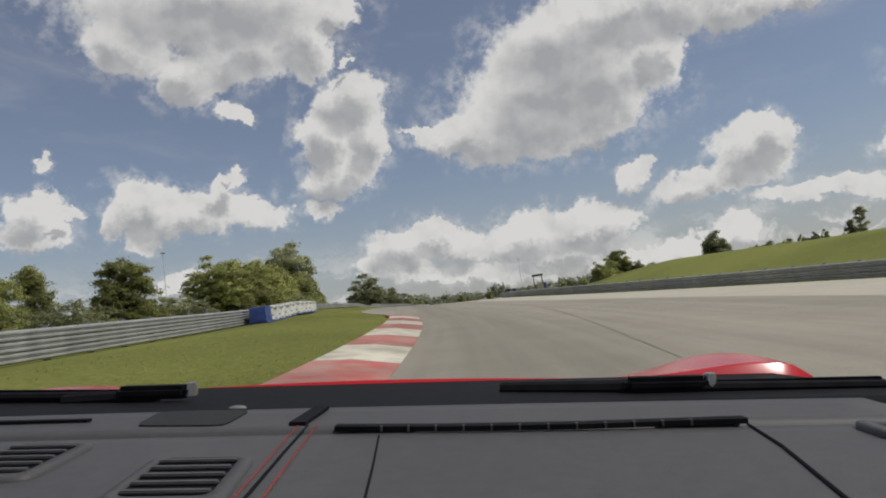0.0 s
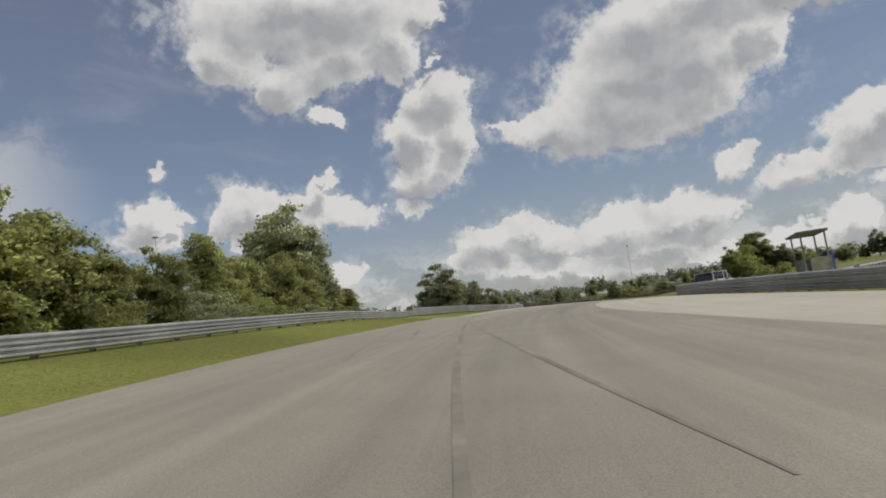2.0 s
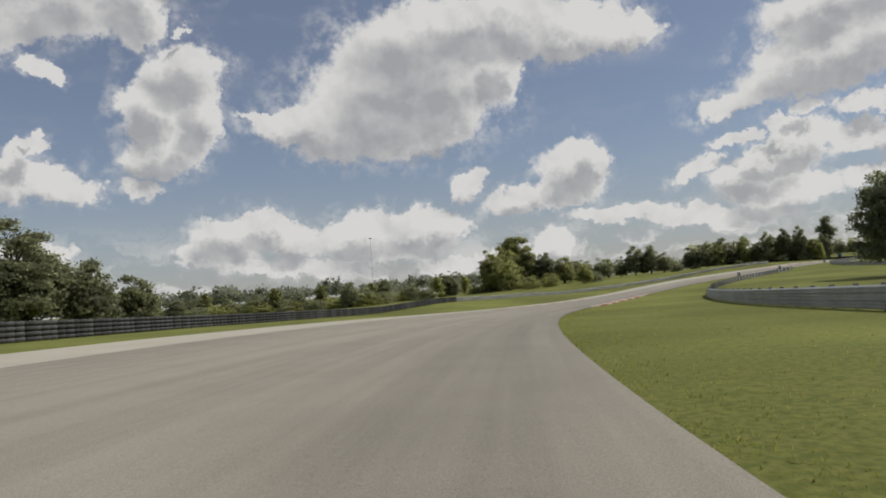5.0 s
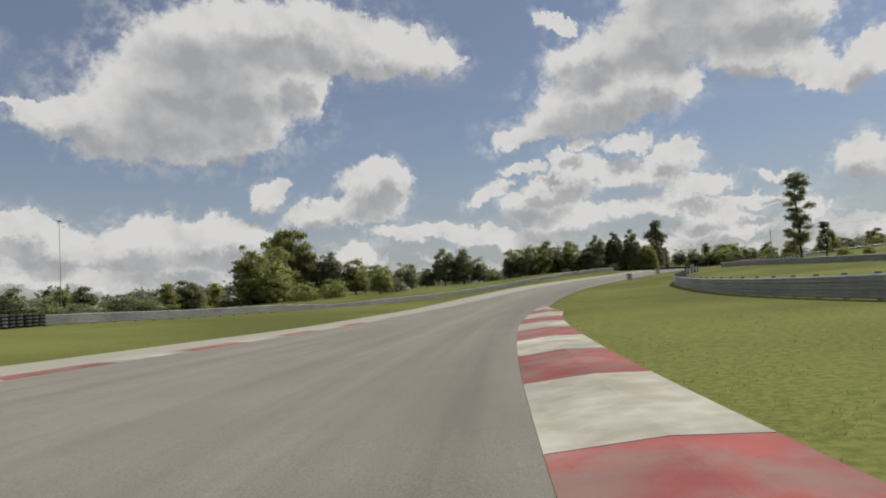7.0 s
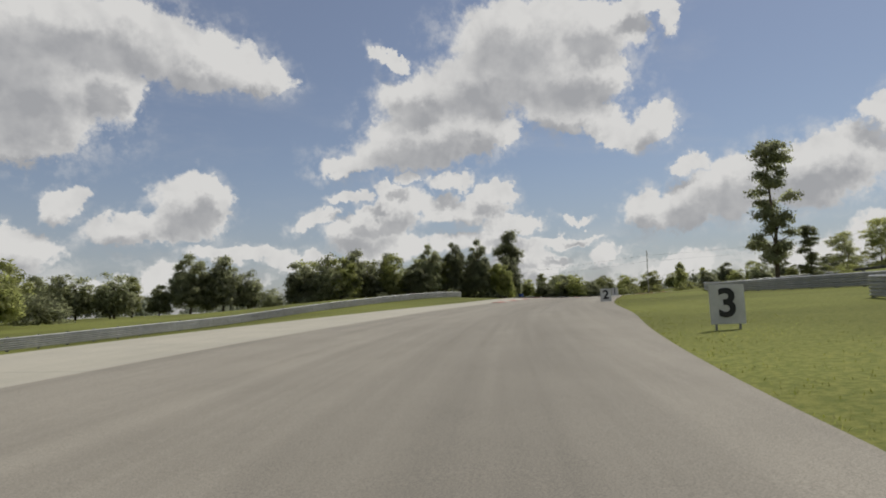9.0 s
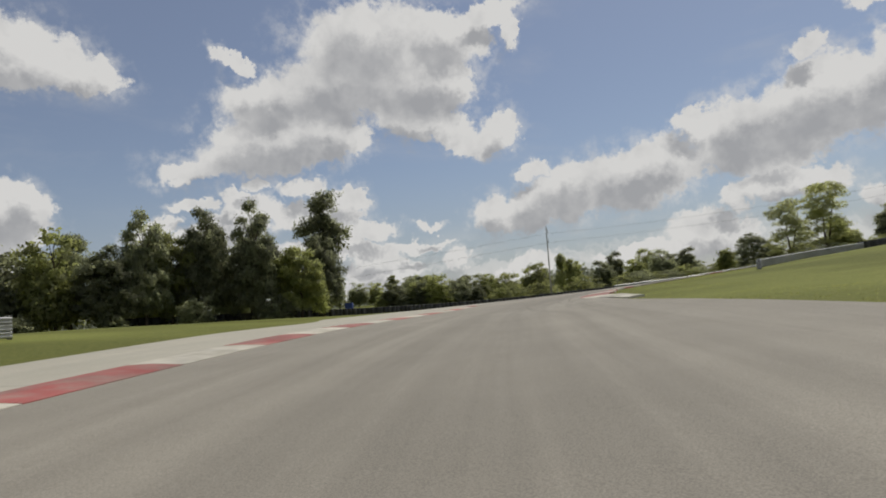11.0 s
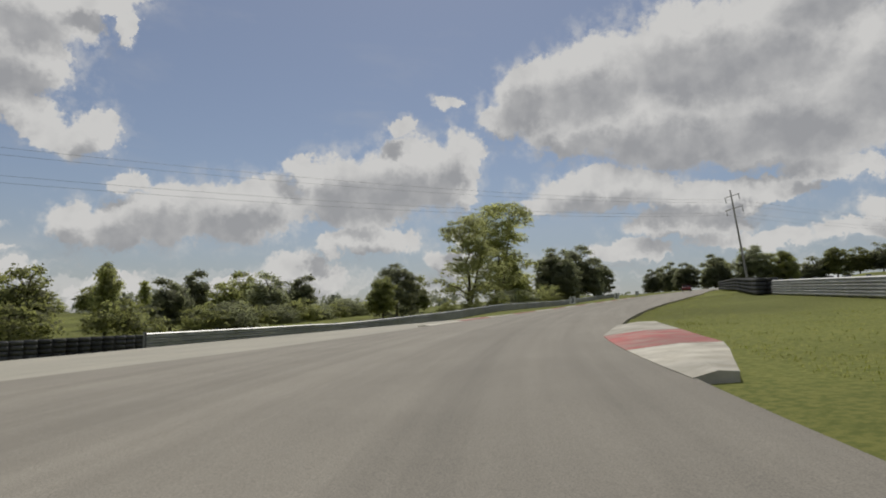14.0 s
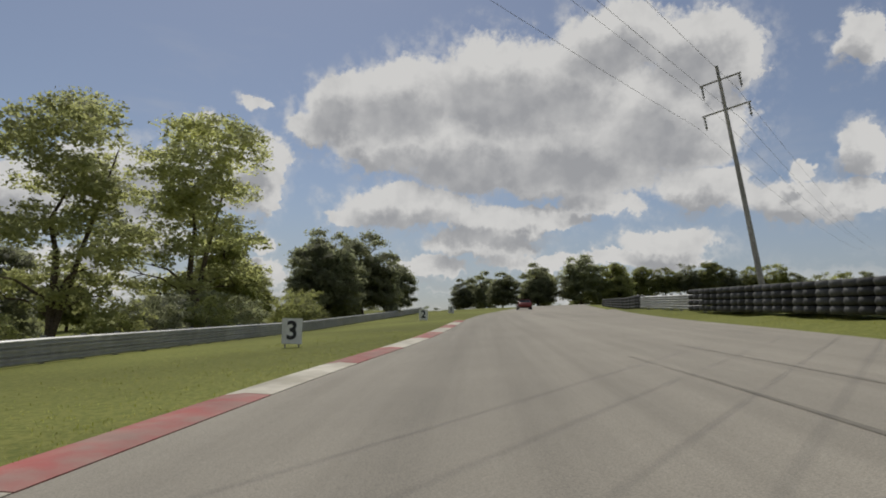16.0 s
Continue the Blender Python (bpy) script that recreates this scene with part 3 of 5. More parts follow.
# ---- ground ----
def build_ground():
    """One sheet of land, fine by the track and coarse out to the horizon."""
    def axis(lo, hi, a, b):
        mid = np.arange(a, b + 1, 3.0)
        left = a - np.geomspace(4, a - lo, 22)[::-1]
        right = b + np.geomspace(4, hi - b, 22)
        return np.concatenate([left, mid, right])
    xs, ys = axis(-4200, 4400, -70, 470), axis(-4200, 4400, -60, 450)
    gx, gy = np.meshgrid(xs, ys)
    fx, fy = gx.ravel(), gy.ravel()
    z = height(fx, fy)
    s, l = along(fx, fy)
    lo = np.where((s > 96) & (s < 474), np.minimum(conc_left(s), asphalt_left(s)), asphalt_left(s))
    hi = np.where(s < 130, np.maximum(conc_right(s), asphalt_right(s)), asphalt_right(s))
    paved = ease((l - lo + 0.5) / 3.0) * ease((hi + 0.5 - l) / 3.0)
    z = z - 0.14 * paved
    rough = np.array([noise.noise((a * 0.07, b * 0.07, 0.3)) for a, b in zip(fx, fy)])
    z = z + 0.10 * rough * ease((np.abs(l) - 16) / 12.0) - 0.02
    n, m = len(xs), len(ys)
    idx = np.arange(n * m).reshape(m, n)
    faces = np.stack([idx[:-1, :-1], idx[:-1, 1:], idx[1:, 1:], idx[1:, :-1]], axis=-1).reshape(-1, 4)
    ob = new("ground", mesh_of("ground", np.stack([fx, fy, z], 1), faces.tolist(), GRASS, flat=False))
    tagged(ob, "mown green summer grass over gently rolling land", "grass", kind="structure")


build_ground()
strip("race_track", FIRST + 1, S_END - 1, asphalt_left, asphalt_right, 0.045, ASPHALT, "pale worn grey asphalt race track with dark tyre marks", "road", cols=8)
strip("runoff_strip", FIRST + 1, 127, lambda s: asphalt_right(s) + 0.03, conc_right, 0.04, CONCRETE, "pale concrete run-off strip beside the race track", "pavement", cols=3)
strip("runoff_strip", 97, 474, conc_left, lambda s: asphalt_left(s) - 0.03, 0.04, CONCRETE, "wide pale concrete run-off beside the race track", "pavement", cols=4)


def track_top(s, l):
    """Height of the laid asphalt, which is flat between its rows and columns."""
    def row(q):
        lo, hi = asphalt_left(q), asphalt_right(q)
        u = np.clip((l - lo) / (hi - lo) * 8, 0, 7.999)
        k = np.floor(u)
        a, b = height_sl(q, lo + (hi - lo) * k / 8), height_sl(q, lo + (hi - lo) * (k + 1) / 8)
        return a + (b - a) * (u - k)
    s0 = FIRST + 1 + np.floor((s - FIRST - 1) / 1.5) * 1.5
    f = (s - s0) / 1.5
    return row(s0) * (1 - f) + row(s0 + 1.5) * f + 0.045


def tyre_mark(s0, s1, l0, l1, bow, width):
    """A thin rubber line laid on the asphalt."""
    ss = np.arange(s0, s1, 0.5)
    u = (ss - s0) / (s1 - s0)
    mid = l0 + (l1 - l0) * u + bow * 4 * u * (1 - u)
    w = width * np.sin(np.pi * np.clip(u, 0.02, 0.98)) ** 0.5
    a, b = at(ss, mid - w / 2), at(ss, mid + w / 2)
    a[:, 2], b[:, 2] = track_top(ss, mid - w / 2) + 0.005, track_top(ss, mid + w / 2) + 0.005
    n = len(ss)
    faces = [(i, n + i, n + i + 1, i + 1) for i in range(n - 1)]
    ob = new("tyre_mark", mesh_of("tyre_mark", np.concatenate([a, b]), faces, RUBBER_MARK))
    tagged(ob, "dark rubber skid line on the asphalt", "skid mark", "skid marks on the track", "structure")


tyre_mark(8, 34, 2.5, 4.6, 0.0, 0.06)
tyre_mark(50, 92, 0.4, -3.4, 0.3, 0.12)
tyre_mark(60, 82, 1.4, -2.1, 0.2, 0.12)
tyre_mark(68, 79, -3.1, -4.5, -0.1, 0.07)
tyre_mark(73, 81, -2.8, -4.0, 0.1, 0.08)
tyre_mark(390, 418, -5.5, -4.0, 1.0, 0.12)
tyre_mark(392, 425, 3.0, 0.6, -0.6, 0.12)
tyre_mark(384, 416, 3.9, -0.2, -0.5, 0.09)
tyre_mark(380, 410, 2.2, -1.2, -0.4, 0.12)
tyre_mark(476, 500, 1.8, 2.6, 0.6, 0.09)
tyre_mark(478, 502, 3.4, 4.0, 0.5, 0.09)


# ---- kerbs ----
def kerb(s0, s1, inner, outer, piece, first_red=True, rise=0.07, colours=""):
    """A run of painted concrete kerb blocks, each its own piece."""
    base = thing("kerb", "red and white painted concrete kerb at the track edge", "kerb", group="kerbs beside the track", kind="structure")
    n = max(1, round((s1 - s0) / piece))
    for k in range(n):
        a, b = s0 + (s1 - s0) * k / n + 0.012, s0 + (s1 - s0) * (k + 1) / n - 0.012
        ss = np.linspace(a, b, 4)
        i, o = inner(ss), outer(ss)
        rows = [at(ss, i, -0.1), at(ss, i, 0.055), at(ss, i + (o - i) * 0.55, 0.055 + rise), at(ss, o, 0.055 + rise * 0.7), at(ss, o, -0.1)]
        v, f = np.concatenate(rows), []
        for j in range(4):
            for q in range(3):
                f.append((j * 4 + q, (j + 1) * 4 + q, (j + 1) * 4 + q + 1, j * 4 + q + 1))
        f += [(0, 4, 8, 12, 16), (3, 19, 15, 11, 7)]
        red = colours[k] == "r" if colours else (k % 2 == 0) == first_red
        ob = new("kerb_block", mesh_of("kerb_block", v, f, KERB_RED if red else KERB_WHITE))
        ob.parent = base
    return base


kerb(4.2, 36.2, lambda s: asphalt_left(s) + 0.02, lambda s: asphalt_left(s) - 1.45, 3.2, False)
kerb(205.5, 249, lambda s: np.interp(s, [206, 210, 236, 249], [0.6, 0.3, 0.25, 0.6]), lambda s: np.interp(s, [205.5, 211, 236, 243, 249], [0.9, 1.8, 1.7, 1.9, 1.1]), 3.4, False)
kerb(213, 252, lambda s: asphalt_left(s) + 0.35, lambda s: asphalt_left(s) - 0.35, 3.2, True, 0.02)
kerb(355, 412, lambda s: asphalt_left(s) + 0.5, lambda s: asphalt_left(s) - 0.5, 3.3, True, 0.03)
kerb(395.1, 428.1, lambda s: np.interp(s, [395, 398, 400.6, 403, 407, 414, 418, 424, 428], [5.2, 4.7, 4.2, 2.7, 1.9, 1.7, 1.6, 2.0, 2.4]), lambda s: np.interp(s, [395, 402.4, 405, 409, 412.5, 415, 420, 423, 428], [6.0, 5.2, 4.1, 3.7, 3.9, 3.3, 2.9, 3.0, 2.6]), 3.3, False, 0.05, "wwwrrwrwrw")
kerb(442.4, 454.1, lambda s: np.interp(s, [442, 446, 450, 454.1], [2.1, 1.9, 1.75, 2.3]), lambda s: np.interp(s, [442.4, 446, 450, 454.1], [2.6, 3.5, 3.5, 3.4]), 3.9, False)
kerb(463, 530, lambda s: asphalt_left(s) + 0.08, lambda s: asphalt_left(s) - 0.55, 4.2, False, 0.04)


# ---- guard rails ----
def beam_profile():
    """W-beam section, depth and height in metres."""
    front = [(0.0, -0.13), (0.015, -0.12), (0.08, -0.085), (0.08, -0.05), (0.01, -0.02), (0.01, 0.02), (0.08, 0.05), (0.08, 0.085), (0.015, 0.12), (0.0, 0.13)]
    back = [(d - 0.012, h) for d, h in reversed(front)]
    return front + back


def post_mesh(drop=0.0):
    bm = bmesh.new()
    box(bm, 0, 0, 0.33 - drop, 0.10, 0.012, 1.1)
    box(bm, -0.044, 0, 0.33 - drop, 0.012, 0.15, 1.1)
    box(bm, 0.044, 0, 0.33 - drop, 0.012, 0.15, 1.1)
    me = bpy.data.meshes.new("post")
    bm.to_mesh(me)
    bm.free()
    me.materials.append(POST_STEEL)
    return me


POST_MESH, LOW_POST_MESH = post_mesh(), post_mesh(0.28)


def guardrail(pairs, side, label, beams=3, both=False):
    """Stacked W-beams on posts. pairs: (distance, offset) along the track; side: +1 faces right."""
    lat = curve_of(pairs)
    s0, s1 = pairs[0][0], pairs[-1][0]
    base = thing("guardrail", label, "guardrail", group="guardrails beside the track", kind="structure")
    ss = np.arange(s0, s1 + 0.1, 2.0)
    mid = at(ss, lat(ss))
    tang = np.gradient(mid[:, :2], axis=0)
    tang /= np.linalg.norm(tang, axis=1)[:, None]
    nor = np.stack([tang[:, 1], -tang[:, 0]], 1) * side
    prof = beam_profile()
    n, c = len(ss), len(prof)
    for k, way in [(k, way) for k in range(beams) for way in ((1, -1) if both else (1,))]:
        v = np.empty((c, n, 3))
        for j, (d, h) in enumerate(prof):
            v[j, :, :2] = mid[:, :2] + nor * way * (0.09 + d)
            v[j, :, 2] = mid[:, 2] + 0.15 + 0.265 * k + h
        f = [(j * n + i, j * n + i + 1, ((j + 1) % c) * n + i + 1, ((j + 1) % c) * n + i) for j in range(c) for i in range(n - 1)]
        part("beam", mesh_of("beam", v.reshape(-1, 3), f, STEEL), None, base)
    for i in range(0, n):
        ob = new("post", POST_MESH if beams > 2 else LOW_POST_MESH)
        ob.parent = base
        ob.matrix_basis = Matrix.Translation(mid[i]) @ Matrix.Rotation(math.atan2(tang[i, 1], tang[i, 0]), 4, "Z")
    return base


guardrail([(-18, -10.7), (36, -10.8), (56, -11.0)], 1, "galvanised triple guardrail along the grass verge")
guardrail([(56.2, -11.0), (95, -11.4), (115, -15.5)], 1, "long low galvanised double guardrail along the grass verge", beams=2)
guardrail([(115.2, -15.6), (146, -17.5), (160, -21)], 1, "galvanised triple guardrail joining the tyre wall")
guardrail([(-18, 21), (27, 19), (50, 16), (66, 14), (90, 11.7), (102, 10.0), (116, 9.1)], -1, "galvanised guardrail at the foot of the grass bank", 3)
guardrail([(114, 12.2), (140, 11.6), (180, 11.2), (205, 11.4), (230, 11.8), (250, 10.6), (275, 10.4), (296, 12.3), (308, 11.8), (316, 13.5)], -1, "galvanised guardrail below a grass bank", 3)
guardrail([(255, -37), (288, -34.5), (320, -33), (345, -30), (360, -25), (384, -18)], 1, "galvanised triple guardrail beside the concrete run-off")
guardrail([(296, 36), (316, 24), (335, 17), (345, 14.5), (380, 16), (404, 22)], -1, "galvanised triple guardrail on the inside of the bend")
guardrail([(428, 13.5), (438, 11.2), (450, 11.7), (463, 11.8), (476, 10.8)], -1, "pale galvanised triple guardrail on a grass rise", both=True)
guardrail([(462, -21), (480, -14.5), (505, -14), (536, -13.5), (600, -10)], 1, "galvanised triple guardrail in front of tall trees")
guardrail([(519, 10.7), (534, 11.5)], -1, "short galvanised guardrail end beside a tyre wall")


# ---- tyre walls ----
def tyre_stack_mesh(high=4):
    verts, faces = [], []
    for k in range(high):
        rings, seg = 6, 14
        for i in range(seg):
            a = 2 * math.pi * i / seg
            for j in range(rings):
                b = 2 * math.pi * j / rings
                r = 0.245 + 0.085 * math.cos(b)
                verts.append((r * math.cos(a), r * math.sin(a), 0.125 + 0.25 * k + 0.12 * math.sin(b)))
        o = k * rings * seg
        for i in range(seg):
            for j in range(rings):
                p, q = (i + 1) % seg, (j + 1) % rings
                faces.append((o + i * rings + j, o + p * rings + j, o + p * rings + q, o + i * rings + q))
    return mesh_of("tyre_stack", verts, faces, TYRE, flat=False)


STACK = tyre_stack_mesh(4)


def tyre_wall(pairs, label, rows=2, most=150):
    lat = curve_of(pairs)
    s0, s1 = pairs[0][0], pairs[-1][0]
    base = thing("tyre_wall", label, "tyre wall", group="tyre walls beside the track", kind="structure")
    fine = np.arange(s0, s1, 0.05)
    p = at(fine, lat(fine))
    run = np.concatenate([[0], np.cumsum(np.linalg.norm(np.diff(p[:, :2], axis=0), axis=1))])
    count = int(run[-1] / 0.68)
    tang = np.gradient(p[:, :2], axis=0)
    for k in range(count):
        i = int(np.searchsorted(run, (k + 0.5) * run[-1] / count))
        i = min(i, len(p) - 1)
        t = tang[i] / np.linalg.norm(tang[i])
        for r in range(rows if k < most else 1):
            ob = new("tyre_stack", STACK)
            ob.parent = base
            ob.matrix_basis = Matrix.Translation((p[i, 0] - t[1] * 0.62 * r, p[i, 1] + t[0] * 0.62 * r, p[i, 2] - 0.01)) @ Matrix.Rotation(random.uniform(0, 6.28), 4, "Z")
    # the conveyor belt bolted through the stacks
    step = p[::16]
    way = tang[::16] / np.linalg.norm(tang[::16], axis=1)[:, None]
    nor = np.stack([-way[:, 1], way[:, 0], 0 * way[:, 0]], 1)
    rows_z = [step - nor * 0.02 + (0, 0, 0.06), step - nor * 0.02 + (0, 0, 0.96), step + nor * 0.02 + (0, 0, 0.96), step + nor * 0.02 + (0, 0, 0.06)]
    n = len(step)
    f = [(j * n + i, j * n + i + 1, ((j + 1) % 4) * n + i + 1, ((j + 1) % 4) * n + i) for j in range(4) for i in range(n - 1)]
    part("belt", mesh_of("belt", np.concatenate(rows_z), f, BELT), None, base, "black rubber belt through the tyres")
    return base


tyre_wall([(160, -21), (190, -29), (226, -34), (255, -37)], "long black tyre wall on the outside of the bend", rows=1)
tyre_wall([(412.3, -48.4), (420.3, -43.0), (431.5, -36.4), (445.7, -30.0), (461.6, -25.3), (477.9, -22.0)], "dark tyre wall behind the concrete run-off", rows=1)
tyre_wall([(476.4, 10.9), (490, 11.0), (505, 10.8), (518.6, 10.7)], "black stacked tyre wall on a grass rise", rows=2)
tyre_wall([(536, 12.0), (552, 14), (574, 17)], "low black tyre wall beside the far bend", rows=1)


GREY_PRINT = material("faded_dark_print", (0.14, 0.14, 0.14), 0.6, dark=(0.22, 0.22, 0.21), scale=9.0, bump=0)


def covered_barrier():
    """Tyre bundles under one run of laced white sheeting, with a blue end."""
    base = thing("covered_barrier", "tyre barrier wrapped in creased white vinyl with a blue end", "barrier")
    for k, (s, wide) in enumerate([(34.6, 1.5)] + [(36.40 + 2.05 * i, 2.048) for i in range(9)]):
        p = at(s, -9.9)[0]
        m = Matrix.Translation(p) @ Matrix.Rotation(radians(heading(s)), 4, "Z")
        bm = bmesh.new()
        box(bm, 0, 0, 0.44, wide, 0.85, 0.86)
        bmesh.ops.subdivide_edges(bm, edges=bm.edges[:], cuts=7, use_grid_fill=True)
        for v in bm.verts:
            d = noise.noise_vector(Vector((v.co.x * 2.6 + k * 7, v.co.y * 2.2, v.co.z * 3.2)))
            v.co.y += d.y * 0.04
            v.co.z += d.z * 0.03 - 0.04 * (2 * v.co.x / wide) ** 2 * (v.co.z > 0.5)
        cover = part("cover", bm, BLUE if k == 0 else FABRIC, base, "blue vinyl end cover" if k == 0 else "")
        cover.matrix_basis = m
        bm = bmesh.new()
        box(bm, 0, 0, 0.03, wide, 0.95, 0.09)
        skirt = part("skirt", bm, BLUE, base, "blue sheeting at the foot")
        skirt.matrix_basis = m
        if k:
            for x, z, w, h in ((0.10, 0.74, 0.46, 0.09), (0.10, 0.66, 0.34, 0.05), (-0.45, 0.68, 0.22, 0.08)):
                bm = bmesh.new()
                box(bm, x, -0.47, z, w, 0.012, h, bevel=0.004)
                part("printed_bar", bm, GREY_PRINT, cover)
            for x, z in ((-0.95, 0.72), (-0.95, 0.30), (0.0, 0.14)):
                bm = bmesh.new()
                tube(bm, (x, -0.50, z), (x, -0.42, z), 0.028, 0.028, 10)
                part("eyelet", bm, BLACK_PAINT, cover)


covered_barrier()


# ---- trees ----
def leaf_cloud(rng, centres, radii, clumps, leaves, size, spread=1.4):
    """Leaves in clumps on the skins of many lobes; their shading follows lobe and crown."""
    n_l = len(centres)
    vol = radii[:, 0] * radii[:, 2]
    pick = rng.choice(n_l, clumps, p=vol / vol.sum())
    d = rng.normal(size=(clumps, 3))
    d /= np.linalg.norm(d, axis=1)[:, None]
    d[:, 2] = np.where(d[:, 2] < -0.45, -d[:, 2] * 0.6, d[:, 2])
    rad = rng.uniform(0.25, 1.0, clumps) ** 0.6 + (rng.uniform(0, 1, clumps) > 0.9) * rng.uniform(0, 0.35, clumps)
    c = centres[pick] + d * radii[pick] * rad[:, None]
    middle = centres.mean(0)
    crown_out = (c - middle) / (np.abs(centres - middle).max(0) + radii.max(0))
    cc = np.repeat(c, leaves, axis=0)
    n = len(cc)
    cc = cc + rng.normal(size=(n, 3)) * size * np.array([spread, spread, spread * 0.65])
    nrm = rng.normal(size=(n, 3)) + np.repeat(d, leaves, axis=0) * 0.9 + np.array([0, 0, 0.5])
    nrm /= np.linalg.norm(nrm, axis=1)[:, None]
    out = np.repeat(d, leaves, axis=0) + np.array([0, 0, 0.25])
    nrm = nrm * np.where((nrm * out).sum(1) < 0, -1.0, 1.0)[:, None]
    t = np.cross(nrm, rng.normal(size=(n, 3)))
    t /= np.linalg.norm(t, axis=1)[:, None]
    b = np.cross(nrm, t)
    sz = (size * rng.uniform(0.5, 1.15, n))[:, None]
    v = np.stack([cc + t * sz, cc + b * sz * 0.6 - nrm * sz * 0.12, cc - t * sz, cc - b * sz * 0.6 - nrm * sz * 0.12], axis=1).reshape(-1, 3)
    v[:, 2] = np.maximum(v[:, 2], 0.1)
    f = np.arange(n * 4).reshape(-1, 4)
    soft = out * 0.40 + np.repeat(crown_out, leaves, axis=0) * 0.55 + nrm * 0.28 + np.array([0, 0, 0.40])
    soft /= np.linalg.norm(soft, axis=1)[:, None]
    return v, f, np.repeat(soft, 4, axis=0)


def foliage(name, v, f, soft, mat):
    """Leaf mesh whose shading follows the rounded clumps."""
    me = mesh_of(name, v, f.tolist(), mat, flat=False)
    me.normals_split_custom_set_from_vertices(soft.tolist())
    return me


def domes(rng, h, wide, low, high, count, small, skirt=0.3, many=18):
    """Lobes on the skins of a few overlapping domes that share one crown."""
    cs, rs = [], []
    for q in range(count):
        a = 2.4 * q + rng.uniform(-0.5, 0.5)
        off = 0.0 if q == 0 else wide * rng.uniform(0.30, 0.62)
        top = high if q == 0 else low + (high - low) * rng.uniform(0.55, 0.92)
        rz, rx = (top - low) / 2, (wide if q == 0 else wide * rng.uniform(0.55, 0.75))
        for k in range(many):
            u = (k + 0.5) / many
            c = 1.0 - 1.8 * u
            r = math.sqrt(max(0.0, 1 - c * c)) if c > 0 else 1 - skirt * c * c
            b = 2.399 * k + rng.uniform(-0.35, 0.35) + q
            f = rng.uniform(0.62, 0.92)
            cs.append((off * math.cos(a) + rx * r * f * math.cos(b), off * math.sin(a) + rx * r * f * math.sin(b), low + rz + rz * c * f))
            rr = small * rng.uniform(0.7, 1.3)
            rs.append((rr * 1.1, rr * 1.1, rr * 0.85))
    return np.array(cs) * h, np.array(rs) * h


def lobes(rng, kind, h):
    """Centres and radii of the crown's lobes for a tree h high and about 0.6 h wide."""
    if kind == "oak":
        return domes(rng, h, 0.29, 0.0, 0.97, 4, 0.085, 0.25)
    if kind == "bushy":
        return domes(rng, h, 0.31, 0.0, 0.97, 5, 0.085)
    if kind == "shrub":
        return domes(rng, h, 0.52, -0.25, 0.95, 4, 0.13)
    if kind == "egg":
        return domes(rng, h, 0.36, -0.30, 0.98, 1, 0.12, 0.15, 44)
    spec = {"airy": (0.14, 1.0, 0.31, 46, 0.078), "lone": (0.20, 1.0, 0.19, 26, 0.085), "column": (0.12, 1.0, 0.17, 26, 0.055), "pine": (0.03, 1.0, 0.24, 30, 0.10)}[kind]
    z0, z1, w, n, r = spec
    cs, rs = [], []
    for k in range(n):
        u = (k + rng.uniform(0.1, 0.9)) / n
        z = z0 + (z1 - z0 - r * 0.9) * u + r * 0.3
        env = {"airy": math.sin(math.pi * (0.20 + 0.68 * u)) * (0.75 + 0.25 * math.sin(9 * u)), "lone": (0.30 + 0.75 * min(1.0, max(0.0, u - 0.15) * 2.2)) * math.sin(math.pi * (0.42 + 0.46 * u)),
               "column": 0.35 + 0.65 * rng.uniform(0, 1) * math.sin(math.pi * (0.25 + 0.6 * u)), "pine": 1.05 - 0.85 * u}[kind]
        a = 2.399 * k + rng.uniform(-1.2, 1.2)
        d = w * env * rng.uniform(0.25, 0.98)
        rr = r * rng.uniform(0.55, 1.35)
        cs.append((d * math.cos(a), d * math.sin(a), z))
        rs.append((rr * 1.15, rr * 1.15, rr * 0.85))
    return np.array(cs) * h, np.array(rs) * h


TREES = {}


